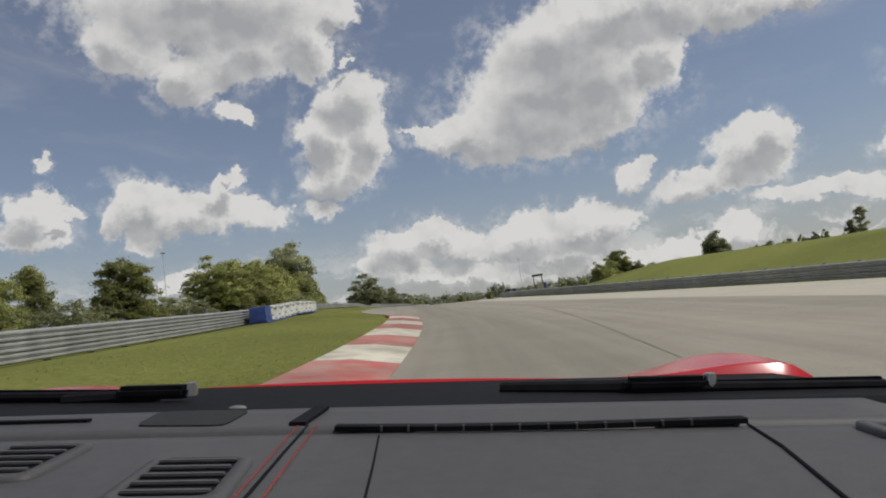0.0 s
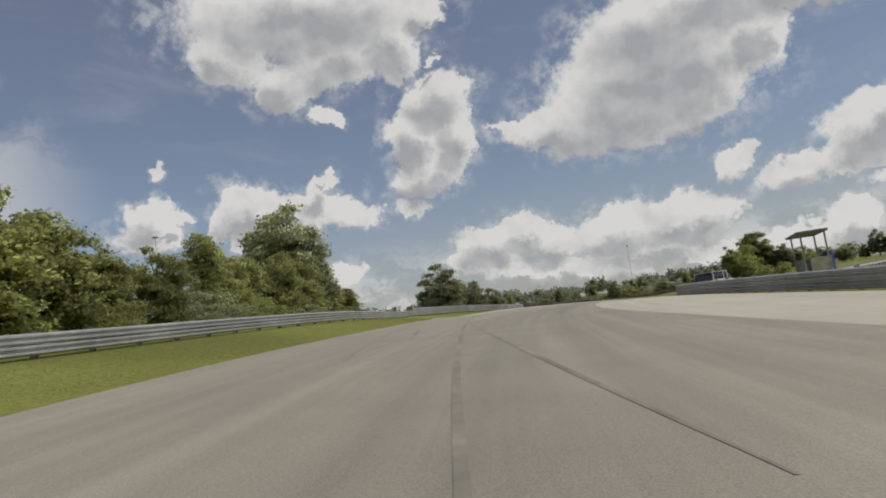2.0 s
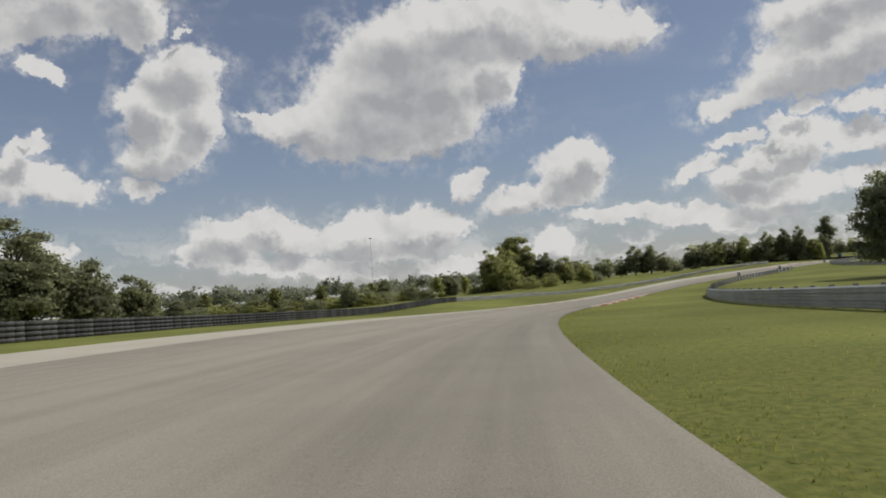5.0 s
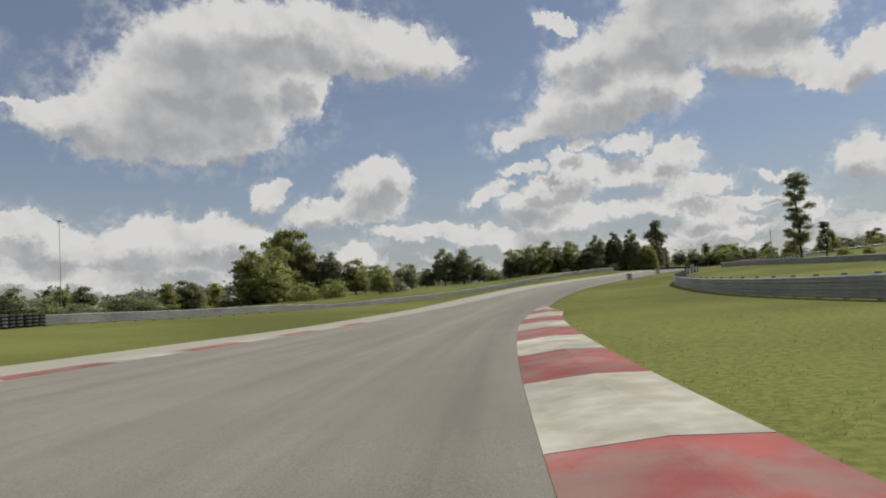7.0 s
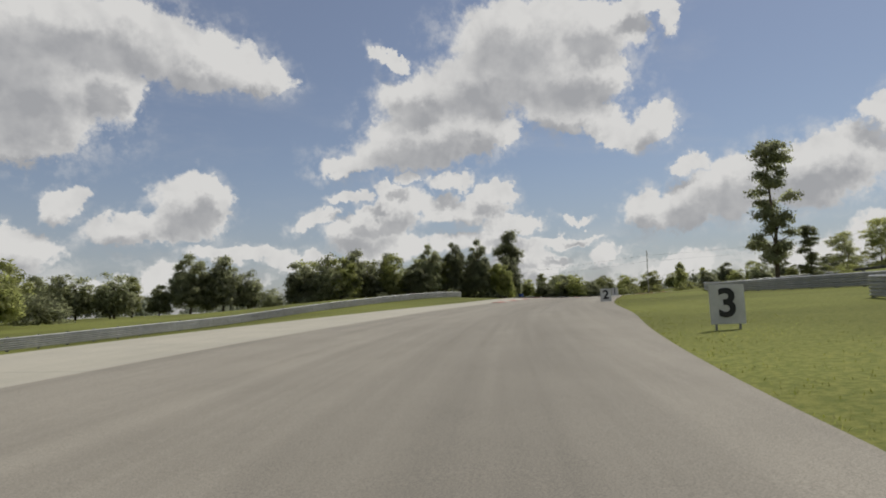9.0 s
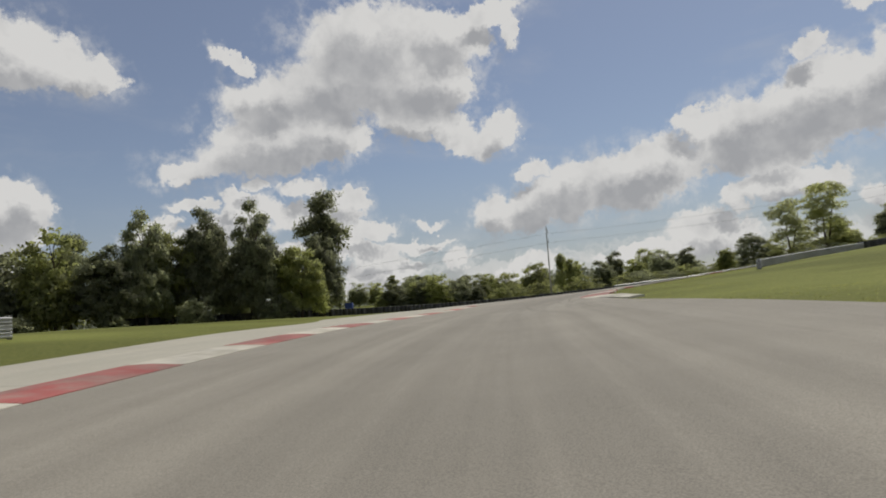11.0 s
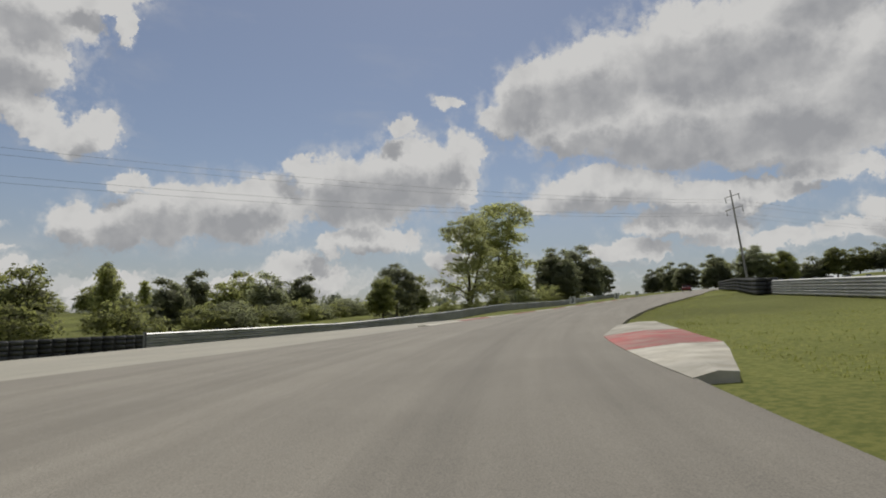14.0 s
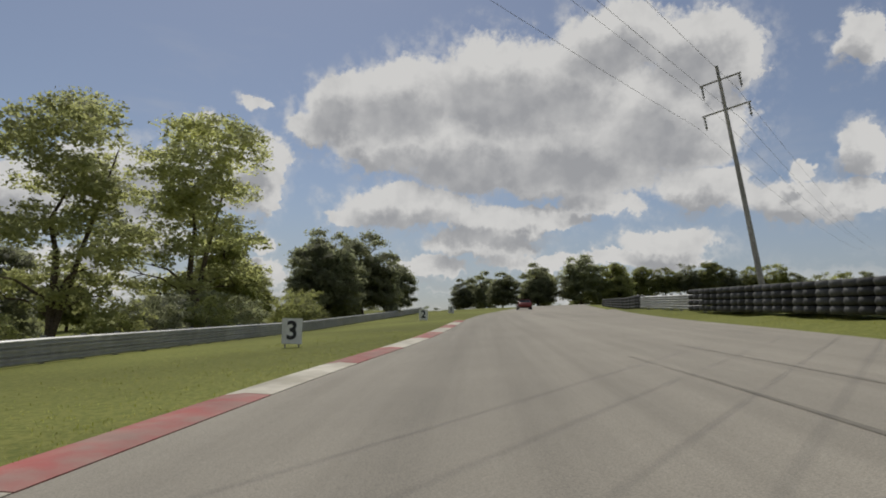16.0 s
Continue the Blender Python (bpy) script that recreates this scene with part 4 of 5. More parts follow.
def tree_template(kind, seed, clumps, leaves, leaf, mat, h=12.0):
    """Trunk, limbs and crown of one tree, as meshes standing on the origin."""
    rng = np.random.default_rng(seed)
    store, kind = kind, kind.replace("_far", "")
    cs, rs = lobes(rng, kind, h)
    bm = bmesh.new()
    top = {"lone": 0.8, "column": 0.9, "pine": 0.9, "shrub": 0.3}.get(kind, 0.6) * h
    r0 = h * (0.012 if kind in ("column", "shrub", "airy") else 0.018)
    pts = [Vector((0, 0, -0.2))]
    for k in range(1, 6):
        pts.append(Vector((rng.normal() * 0.012 * h, rng.normal() * 0.012 * h, top * k / 5)))
    for k in range(5):
        tube(bm, pts[k], pts[k + 1], r0 * (1.25 - 0.2 * k), r0 * (1.25 - 0.2 * (k + 1)) + 0.01, 8)
    if kind == "airy":
        fork = pts[0].lerp(pts[1], 0.4)
        bend = Vector((0.05 * h, 0.03 * h, 0.38 * h))
        tube(bm, fork, bend, r0 * 0.85, r0 * 0.6, 8)
        tube(bm, bend, Vector((0.12 * h, 0.06 * h, 0.78 * h)), r0 * 0.6, r0 * 0.15, 8)
    part_trunk = bpy.data.meshes.new("trunk")
    bm.to_mesh(part_trunk)
    bm.free()
    part_trunk.materials.append(BARK)
    limbs = []
    for k in range(min(len(cs), 10)):
        c = Vector(cs[k])
        zb = max(0.12 * h, min(top * 0.95, c.z - 0.12 * h))
        u = zb / top * 5
        i = min(int(u), 4)
        a = pts[i].lerp(pts[i + 1], min(1, u - i))
        c = a.lerp(c, 0.85)
        mid = a.lerp(c, 0.5) + Vector((0, 0, 0.03 * h))
        bm = bmesh.new()
        tube(bm, a, mid, r0 * 0.5, r0 * 0.33, 6)
        tube(bm, mid, c, r0 * 0.33, r0 * 0.12, 6)
        for q in range(2):
            e = c + Vector(rng.normal(size=3)) * 0.025 * h
            tube(bm, mid.lerp(c, 0.6), e, r0 * 0.2, r0 * 0.06, 5)
        me = bpy.data.meshes.new("limb")
        bm.to_mesh(me)
        bm.free()
        me.materials.append(BARK)
        limbs.append(me)
    crown = foliage("crown", *leaf_cloud(rng, cs, rs, clumps, leaves, leaf), mat)
    TREES.setdefault(store, []).append((part_trunk, limbs, crown, h))


tree_template("oak", 1, 2700, 12, 0.19, LEAF)
tree_template("oak", 2, 2700, 12, 0.19, LEAF_DARK)
tree_template("oak", 3, 2600, 12, 0.19, LEAF_DARK)
tree_template("bushy", 4, 2300, 12, 0.18, LEAF)
tree_template("bushy", 5, 2300, 12, 0.18, LEAF)
tree_template("airy", 6, 1950, 12, 0.10, LEAF_LIGHT)
tree_template("airy", 7, 2100, 12, 0.10, LEAF_LIGHT)
tree_template("lone", 8, 1300, 12, 0.15, LEAF_DARK)
tree_template("column", 9, 1100, 12, 0.13, LEAF_DARK)
tree_template("egg", 10, 1900, 12, 0.18, LEAF_DARK)
tree_template("shrub", 11, 1000, 12, 0.25, LEAF)
tree_template("shrub", 12, 1000, 12, 0.25, LEAF_DARK)
tree_template("pine", 13, 1300, 12, 0.16, LEAF)
tree_template("oak_far", 21, 1000, 10, 0.31, LEAF)
tree_template("oak_far", 22, 1000, 10, 0.31, LEAF_DARK)
tree_template("oak_far", 23, 950, 10, 0.31, LEAF_DARK)
tree_template("bushy_far", 24, 1000, 10, 0.31, LEAF)
tree_template("pine_far", 25, 520, 10, 0.27, LEAF)
tree_template("shrub_far", 26, 420, 10, 0.40, LEAF)
tree_template("shrub_far", 27, 420, 10, 0.40, LEAF_DARK)
WORDS = {"oak": ("tree", "broad green summer tree with a rounded leafy crown", "tree"), "bushy": ("tree", "dense bright green tree leafed down to the ground", "tree"), "airy": ("tree", "tall light green tree with open crown and bare trunk", "tree"),
         "lone": ("tree", "tall dark tree with bare trunk and high crown", "tree"), "column": ("tree", "tall slender tree with sparse ragged foliage", "tree"), "egg": ("tree", "dark dense egg-shaped evergreen tree", "tree"),
         "shrub": ("bush", "low rounded green bush on the grass", "bush"), "pine": ("tree", "young green conical tree beside the fence line", "tree")}


def tree(kind, x, y, h, wide=1.0, pickone=0, lean=0.0):
    side_off = along(x, y)[1]
    away = float(abs(side_off[0]))
    h += 0.8 * float(hollow(x, y, side_off)[0])
    kept = TREES[kind + "_far"] if away > 48 and h < 14 and kind + "_far" in TREES else TREES[kind]
    trunk, limbs, crown, h0 = kept[pickone % len(kept)]
    name, label, cat = WORDS[kind]
    k = h / h0
    m = Matrix.Translation((x, y, hz(x, y) - 0.05)) @ Matrix.Rotation(radians(lean), 4, "Y") @ Matrix.Rotation((x * 1.7 + y * 2.3) % 6.283, 4, "Z") @ Matrix.Diagonal((k * wide, k * wide, k, 1))
    base = thing(name, label, cat, m, "bushes round the circuit" if name == "bush" else "trees round the circuit")
    for nm, me in [("trunk", trunk)] + [("limb", q) for q in limbs] + [("crown", crown)]:
        ob = new(nm, me)
        ob.parent = base
    return base


# behind the guardrail on the first straight
tree("bushy", -25.5, 34, 5.4, 1.0, 0)
tree("bushy", -23.5, 45.5, 6.4, 1.05, 1)
tree("bushy", -27, 30, 6.6, 1.0, 1)
tree("pine", -25.5, 38.5, 5.4, 1.1, 0)
tree("bushy", -23.0, 62.5, 6.8, 1.35, 0)
tree("bushy", -21.8, 67, 6.2, 1.4, 1)
tree("bushy", -22.6, 75, 7.0, 1.35, 0)
tree("bushy", -23, 70, 7.4, 1.2, 1)
tree("bushy", -24, 80, 7.6, 1.25, 0)
tree("bushy", -26, 88, 6.4, 1.2, 1)
tree("bushy", -27, 95, 7.0, 0.9, 0)
tree("pine", -26.5, 100, 8.2, 1.1, 0)
tree("bushy", -27, 104, 7.6, 0.95, 1)
tree("pine", -27.5, 109, 7.2, 1.2, 0)
tree("bushy", -27, 114, 7.6, 0.95, 0)
tree("oak", -33.0, 131.0, 17.6, 1.0, 1)
tree("pine", -28.5, 119, 8.8, 1.1, 0)
tree("bushy", -29, 124, 9.4, 0.9, 1)
tree("pine", -30, 130, 9.0, 1.2, 0)
tree("bushy", -31, 138, 8.6, 1.0, 0)
tree("pine", -30, 146, 6.4, 1.3, 0)
tree("pine", -32, 153, 5.6, 1.4, 0)
tree("pine", -34, 161, 5.2, 1.4, 0)
tree("pine", -37, 170, 4.8, 1.5, 0)
tree("pine", -39, 183, 5.2, 1.5, 0)
tree("shrub", -41, 200, 3.8, 1.0, 0)
tree("shrub", -42, 222, 4.4, 1.0, 0)
tree("pine", -40, 236, 6.4, 1.2, 0)
for k in range(9):
    tree("shrub", -24.5, 21 + 4.6 * k, 2.4 + 0.9 * ((k * 37) % 10) / 10, 1.5, k)
for k in range(14):
    tree("shrub", -21.5 - 0.07 * max(0, 26 + 9.5 * k - 90), 26 + 9.5 * k, 2.2 + 1.2 * ((k * 37) % 10) / 10, 1.3, k)
# the round grove beyond the bend
tree("oak", -34, 262, 20.5, 1.25, 2)
tree("oak", -24, 266, 13.5, 1.1, 1)
tree("oak", -18, 276, 10.5, 1.1, 1)
# far line behind the tyre wall
for k in range(24):
    tree("oak" if k % 3 else "pine", -60 + 7.2 * k + 2.8 * math.sin(5 * k), 402 + 9 * math.sin(k * 1.3), 5.6 + 3.6 * ((k * 53) % 10) / 10, 1.25 + 0.5 * ((k * 37) % 10) / 10, k)
    tree("shrub", -57 + 7.2 * k, 396 + 6 * math.sin(k * 2.1), 3.4 + 1.6 * ((k * 71) % 10) / 10, 1.7, k)
# the willow-like clump and the low trees beside it
tree("oak", 110, 397, 25.0, 0.92, 0)
tree("bushy", 101, 391, 18.5, 1.0, 0)
tree("bushy", 92, 384, 17.0, 0.8, 0)
tree("bushy", 97, 376, 12.0, 1.1, 1)
tree("oak", 118, 388, 14.5, 0.9, 1)
tree("oak", 126, 386, 11.5, 1.2, 0)
tree("bushy", 117, 352, 7.6, 1.1, 0)
tree("shrub", 108, 360, 5.5, 1.3, 0)
tree("shrub", 124, 358, 5.0, 1.2, 1)
tree("shrub", 100, 362, 5.0, 1.3, 0)
for k in range(6):
    tree("oak", 108 + 8 * k, 402 - 1.0 * k + 4 * math.sin(2.1 * k), 8.5 + 3 * ((k * 71) % 10) / 10, 1.1, k)
# the dark woods on the outside of the climb
tree("oak", 137, 402, 9.5, 1.1, 1)
tree("oak", 143, 400, 10.0, 1.1, 2)
tree("pine", 149, 398, 7.2, 1.2, 0)
tree("pine", 153, 397, 8.6, 1.1, 0)
tree("oak", 158, 395, 7.0, 1.2, 1)
tree("oak", 163, 391, 14.0, 0.95, 2)
tree("oak", 169, 388, 13.6, 1.0, 1)
tree("oak", 174, 386, 10.2, 1.0, 2)
tree("shrub", 178, 383, 6.0, 1.0, 1)
for k, (h, w) in enumerate(((10.5, 1.0), (12.4, 0.9), (11.4, 0.95), (13.2, 0.9), (10.2, 1.0), (11.6, 0.8), (9.6, 1.0), (13.6, 0.62), (12.2, 0.7), (14.6, 0.62), (14.8, 0.60), (9.8, 0.85))):
    u = k / 12.0
    tree("oak", 178 + 40 * u, 371 - 27 * u + 2 * math.sin(5 * k), h, w, 1 + k)
for k, h in enumerate((12.0, 10.5, 13.0, 11.5, 12.6, 10.0, 11.8, 9.4, 10.8)):
    u = k / 10.0
    tree("lone" if k % 3 == 1 else "oak", 186 + 40 * u, 379 - 25 * u, h, 0.95, k % 3)
for k in range(6):
    u = k / 6.0
    tree("shrub", 176 + 42 * u, 367 - 26 * u, 2.6 + 1.8 * ((k * 71) % 10) / 10, 1.1, 1)
tree("column", 214.5, 352, 10.5, 1.6, 0)
tree("column", 220.5, 353, 8.0, 1.9, 0)
tree("shrub", 226, 352, 3.6, 1.3, 1)
tree("lone", 228.5, 351.0, 18.2, 0.95, 0)
tree("oak", 221, 346, 11.5, 0.75, 1)
# beside the climb, on the inside
tree("column", 186, 279, 19.5, 1.0, 0)
tree("column", 191, 276, 8.0, 1.3, 0)
tree("pine", 204, 262, 8.4, 0.9, 0)
tree("column", 214, 256, 9.5, 1.2, 0)
tree("oak", 222, 250, 9.0, 0.9, 1)
tree("shrub", 178, 262, 2.2, 1.0, 0)
tree("shrub", 190, 272, 2.6, 1.0, 0)
# far lines beyond the hairpin
for k in range(9):
    tree("oak", 384 + 6.0 * k, 424 + 4.0 * k + 5 * math.sin(2.3 * k), 10.5 + 2.4 * ((k * 37) % 10) / 10, 1.1, 1 + k)
for k in range(9):
    tree(("oak", "pine", "oak")[k % 3], 352 + 9 * k, 486 - 4.0 * k, 10.5 + 3 * ((k * 37) % 10) / 10, 1.15, k)
tree("oak", 440, 464, 10.5, 1.2, 1)
tree("oak", 447, 452, 10.0, 1.2, 2)
tree("oak", 454, 439, 11.0, 1.2, 1)
tree("oak", 460, 427, 10.5, 1.2, 0)
tree("shrub", 466, 411, 6.0, 1.2, 0)
tree("bushy", 451, 393, 9.5, 1.2, 0)
tree("pine", 456, 378, 10.5, 1.0, 0)
tree("shrub", 459, 370, 6.0, 1.0, 1)
tree("oak", 460, 362, 6.8, 1.0, 1)
tree("oak", 462, 352, 6.0, 1.2, 0)
tree("oak", 464, 342, 11.0, 1.0, 2)
tree("oak", 465, 335, 9.0, 1.0, 1)
tree("shrub", 470, 324, 5.5, 1.2, 0)
tree("shrub", 472, 312, 5.0, 1.2, 1)
tree("pine", 376, 361, 12.0, 0.9, 0)
tree("oak", 382, 344, 10.5, 0.9, 1)
tree("oak", 386, 334, 10.5, 0.9, 0)
tree("egg", 348, 298.4, 9.6, 1.15, 0)
tree("oak", 362, 293, 7.4, 1.05, 0)
for k, h in enumerate((3.0, 4.6, 5.2, 4.4, 5.0, 4.8, 5.2, 5.6, 4.8, 5.4, 4.0)):
    u = k / 10
    tree("oak", 292 + 14.5 * u + 3 * math.sin(3 * k), 383 - 21 * u, h + 1.4 * math.sin(2.4 * k) + 0.4, 1.3, k)
tree("bushy", 319, 351, 8.0, 1.15, 0)
tree("bushy", 312, 357, 6.0, 1.3, 1)
tree("shrub", 300, 352, 3.4, 1.5, 0)
tree("shrub", 306, 346, 3.0, 1.6, 0)
tree("pine", 331, 345, 7.5, 1.0, 0)
tree("shrub", 326, 340, 3.4, 1.6, 0)
tree("oak", 341, 338, 6.6, 1.25, 1)
tree("oak", 352, 331, 6.4, 1.25, 0)
tree("oak", 359, 324, 9.0, 1.15, 2)
tree("oak", 366, 318, 8.0, 1.1, 1)
for k in range(9):
    tree("shrub", 333 + 4.6 * k, 331 - 3.4 * k, 2.4 + 0.7 * math.sin(2 * k), 1.6, k)
# tall trees behind the guardrail at the end
tree("airy", 315.8, 290.2, 14.8, 1.25, 0)
tree("airy", 331.0, 282.0, 18.6, 1.35, 1)
tree("bushy", 337, 279, 11.0, 0.9, 1)
tree("bushy", 341, 276, 7.0, 1.0, 0)
tree("oak", 352, 265, 12.4, 1.15, 1)
tree("oak", 362, 256.5, 13.2, 1.25, 2)
tree("oak", 369, 249, 9.5, 1.1, 1)
for x, y, h in ((312, 287, 3.0), (317, 285, 3.6), (323, 283, 4.2), (327, 279, 4.0), (334, 278, 4.6), (338, 272, 4.2), (344, 270, 4.6), (355, 263, 5.0), (306, 292, 2.6), (300, 296, 2.4)):
    tree("shrub", x, y, h, 1.2, int(x))
tree("shrub", 330, 273, 3.6, 1.0, 0)
tree("shrub", 320, 282, 3.4, 1.1, 0)
tree("shrub", 350, 263, 4.2, 1.0, 0)
tree("bushy", 310, 303, 6.0, 1.0, 1)
for x, y, h in ((407, 216, 8.5), (402, 208, 10.0), (398, 201, 11.5), (392, 193, 13.5), (388, 187, 12.0), (412, 208, 11.0), (404, 196, 12.0)):
    tree("oak", x, y, h, 1.15, int(h))
for k in range(14):
    tree("oak" if k % 4 else "bushy", 470 - 4.5 * k, 130 - 6.5 * k, 11 + 4 * ((k * 53) % 10) / 10, 1.15, k)
for k in range(10):
    tree("oak", 400 - 9 * k, 36 - 8 * k, 12 + 5 * ((k * 53) % 10) / 10, 1.15, k)
# on the bank and beyond it at the start
tree("oak", 90, 209, 16.5, 0.9, 1)
tree("shrub", 84, 196, 5.0, 1.0, 0)


def far_woods():
    rng = np.random.default_rng(5)
    cs, rs = [], []
    for k in range(900):
        a = rng.uniform(0, 2 * math.pi)
        d = rng.uniform(430, 760)
        x, y = 190 + d * math.cos(a), 230 + d * math.sin(a)
        z = 2.0
        h = rng.uniform(8, 15)
        for q in range(3):
            cs.append((x + rng.normal() * 4, y + rng.normal() * 4, z + h * rng.uniform(0.35, 0.75)))
            rs.append((rng.uniform(3, 5.5), rng.uniform(3, 5.5), h * 0.32))
    cs, rs = np.array(cs), np.array(rs)
    cs[:, 2] += height(cs[:, 0], cs[:, 1]) - 2.0
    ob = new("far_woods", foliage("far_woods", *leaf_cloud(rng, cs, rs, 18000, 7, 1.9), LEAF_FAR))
    tagged(ob, "distant green woods along the horizon, haze put into the leaf colour", "woods", kind="stuff")


far_woods()


# ---- poles and wires ----
def power_pole(x, y, h, turn, tip):
    """A pole standing at x, y whose top leans over by tip, in metres."""
    tilt = Vector((0, 0, 1)).rotation_difference(Vector((tip[0], tip[1], h))).to_matrix().to_4x4()
    base = thing("power_pole", "tall weathered timber power pole with two crossarms", "power pole", Matrix.Translation((x, y, hz(x, y))) @ tilt @ Matrix.Rotation(radians(turn), 4, "Z"), "power poles")
    bm = bmesh.new()
    tube(bm, (0, 0, -0.5), (0, 0, h), 0.15, 0.075, 12)
    part("pole", bm, WOOD_POLE, base)
    for z, w in ((h - 0.7, 1.0), (h - 2.3, 1.15)):
        bm = bmesh.new()
        box(bm, 0, 0.13, z, 2 * w, 0.06, 0.08, bevel=0.012)
        arm = part("crossarm", bm, WOOD_POLE, base)
        for sx in (-w + 0.1, w - 0.1):
            bm = bmesh.new()
            for q in range(4):
                tube(bm, (sx, 0.13, z - 0.1 - 0.16 * q), (sx, 0.13, z - 0.17 - 0.16 * q), 0.07, 0.05, 8)
            tube(bm, (sx, 0.13, z), (sx, 0.13, z - 0.75), 0.025, 0.025, 6)
            part("insulator", bm, POST_STEEL, arm)
    return base


P1, P2, TIP1, TIP2 = (264.0, 329.4), (294.8, 260.6), (-1.0, -0.6), (1.6, 0.6)
TURN = math.degrees(math.atan2(P2[1] - P1[1], P2[0] - P1[0])) - 90
H1, H2 = 14.8 - hz(*P1), 19.5 - hz(*P2)
power_pole(*P1, H1, TURN, TIP1)
power_pole(*P2, H2, TURN, TIP2)


def wire(a, b, sag):
    a, b = Vector(a), Vector(b)
    across = (b - a).cross(Vector((0, 0, 1))).normalized()
    ring = [across * 0.008, Vector((0, 0, 0.008)), across * -0.008, Vector((0, 0, -0.008))]
    verts, faces = [], []
    for k in range(33):
        u = k / 32
        p = a.lerp(b, u) - Vector((0, 0, sag * 4 * u * (1 - u)))
        verts += [p + r for r in ring]
        if k:
            o = 4 * k
            faces += [(o - 4 + q, o - 4 + (q + 1) % 4, o + (q + 1) % 4, o + q) for q in range(4)]
    ob = new("power_line", mesh_of("power_line", verts, faces, WIRE))
    tagged(ob, "thin dark overhead power line between the poles", "cable", "overhead power lines")


side = Vector((math.cos(radians(TURN)), math.sin(radians(TURN)), 0))
for off, drop in ((-0.9, 1.45), (0.9, 1.45), (-1.05, 3.05), (1.05, 3.05)):
    a = Vector((P1[0] + TIP1[0], P1[1] + TIP1[1], hz(*P1) + H1 - drop)) + side * off
    b = Vector((P2[0] + TIP2[0], P2[1] + TIP2[1], hz(*P2) + H2 - drop)) + side * off
    c = b + (b - a) * 1.6
    wire(a, b, 0.9)
    wire(b, c, 1.2)
    wire(a, a + (a - b) * 2.0, 1.2)


def light_mast(x, y, h):
    base = thing("light_mast", "tall thin steel floodlight mast far beyond the track", "light mast", Matrix.Translation((x, y, hz(x, y))))
    bm = bmesh.new()
    tube(bm, (0, 0, -0.3), (0, 0, h), 0.10, 0.06, 10)
    part("pole", bm, STEEL, base)
    bm = bmesh.new()
    tube(bm, (0, 0, h - 0.1), (0, 0, h + 0.05), 0.5, 0.5, 12)
    ring = part("head_ring", bm, POST_STEEL, base)
    for k in range(6):
        a = k * math.pi / 3
        bm = bmesh.new()
        box(bm, 0.55 * math.cos(a), 0.55 * math.sin(a), h - 0.12, 0.3, 0.3, 0.24, bevel=0.04)
        part("floodlight", bm, STEEL, ring)


light_mast(47, 402, 27.5)
light_mast(-78.7, 175.4, 26)


# ---- marshal post ----
PLYWOOD = material("pale_plywood", (0.50, 0.45, 0.36), 0.7, dark=(0.38, 0.34, 0.27), scale=4.0, bump=0.1)


def marshal_hut(s, l):
    p = at(s, l)[0]
    base = thing("marshal_post", "raised open marshal post with flat roof and blue drum", "marshal post", Matrix.Translation((p[0], p[1], hz(p[0], p[1]))) @ Matrix.Rotation(radians(heading(s)), 4, "Z") @ Matrix.Diagonal((0.78, 0.78, 0.90, 1)))
    w, d = 2.4, 1.6
    for sx in (-w / 2, w / 2):
        for sy in (-d / 2, d / 2):
            bm = bmesh.new()
            box(bm, sx, sy, 1.5, 0.1, 0.1, 3.4)
            part("post", bm, WOOD_POLE, base)
    bm = bmesh.new()
    box(bm, 0, 0, 0.55, w + 0.2, d + 0.2, 0.12)
    part("platform", bm, WOOD_POLE, base)
    bm = bmesh.new()
    box(bm, 0, 0, 3.25, w + 0.8, d + 0.5, 0.14, m=Matrix.Rotation(radians(3), 4, "Y"), bevel=0.03)
    part("roof", bm, ROOF_METAL, base)
    for sy, sx, ln, along_x in ((-d / 2, 0, w, True), (d / 2, 0, w, True), (0, w / 2, d, False)):
        bm = bmesh.new()
        box(bm, sx, sy, 1.15, ln if along_x else 0.05, 0.05 if along_x else ln, 0.9)
        part("side_panel", bm, ROOF_METAL, base)
    bm = bmesh.new()
    box(bm, -w / 2 - 0.03, -0.25, 1.15, 0.04, 1.4, 1.0, bevel=0.01)
    part("front_panel", bm, PLYWOOD, base, "pale plywood front panel")
    bm = bmesh.new()
    tube(bm, (0.0, -d / 2 - 0.36, 0.75), (0.0, -d / 2 - 0.36, 1.95), 0.33, 0.33, 18)
    for z in (1.05, 1.35, 1.65):
        tube(bm, (0.0, -d / 2 - 0.36, z), (0.0, -d / 2 - 0.36, z + 0.05), 0.345, 0.345, 18)
    part("drum", bm, BLUE, base, "blue plastic drum")
    bm = bmesh.new()
    box(bm, 0.0, -d / 2 - 0.34, 0.70, 0.9, 0.75, 0.1)
    part("drum_shelf", bm, WOOD_POLE, base)


marshal_hut(97.6, 15.8)


def portable_toilet(x, y):
    base = thing("portable_toilet", "blue plastic portable toilet with pale roof behind the barrier", "portable toilet", Matrix.Translation((x, y, hz(x, y))) @ Matrix.Rotation(radians(25), 4, "Z"))
    bm = bmesh.new()
    box(bm, 0, 0, 1.08, 1.15, 1.15, 2.16, bevel=0.04)
    part("cabin", bm, BLUE, base)
    bm = bmesh.new()
    box(bm, 0, 0, 2.22, 1.2, 1.2, 0.16, bevel=0.06)
    part("roof", bm, BLUE, base)
    bm = bmesh.new()
    box(bm, 0.0, -0.585, 1.05, 0.8, 0.04, 1.85, bevel=0.01)
    part("door", bm, BLUE, base)


portable_toilet(236, 353)


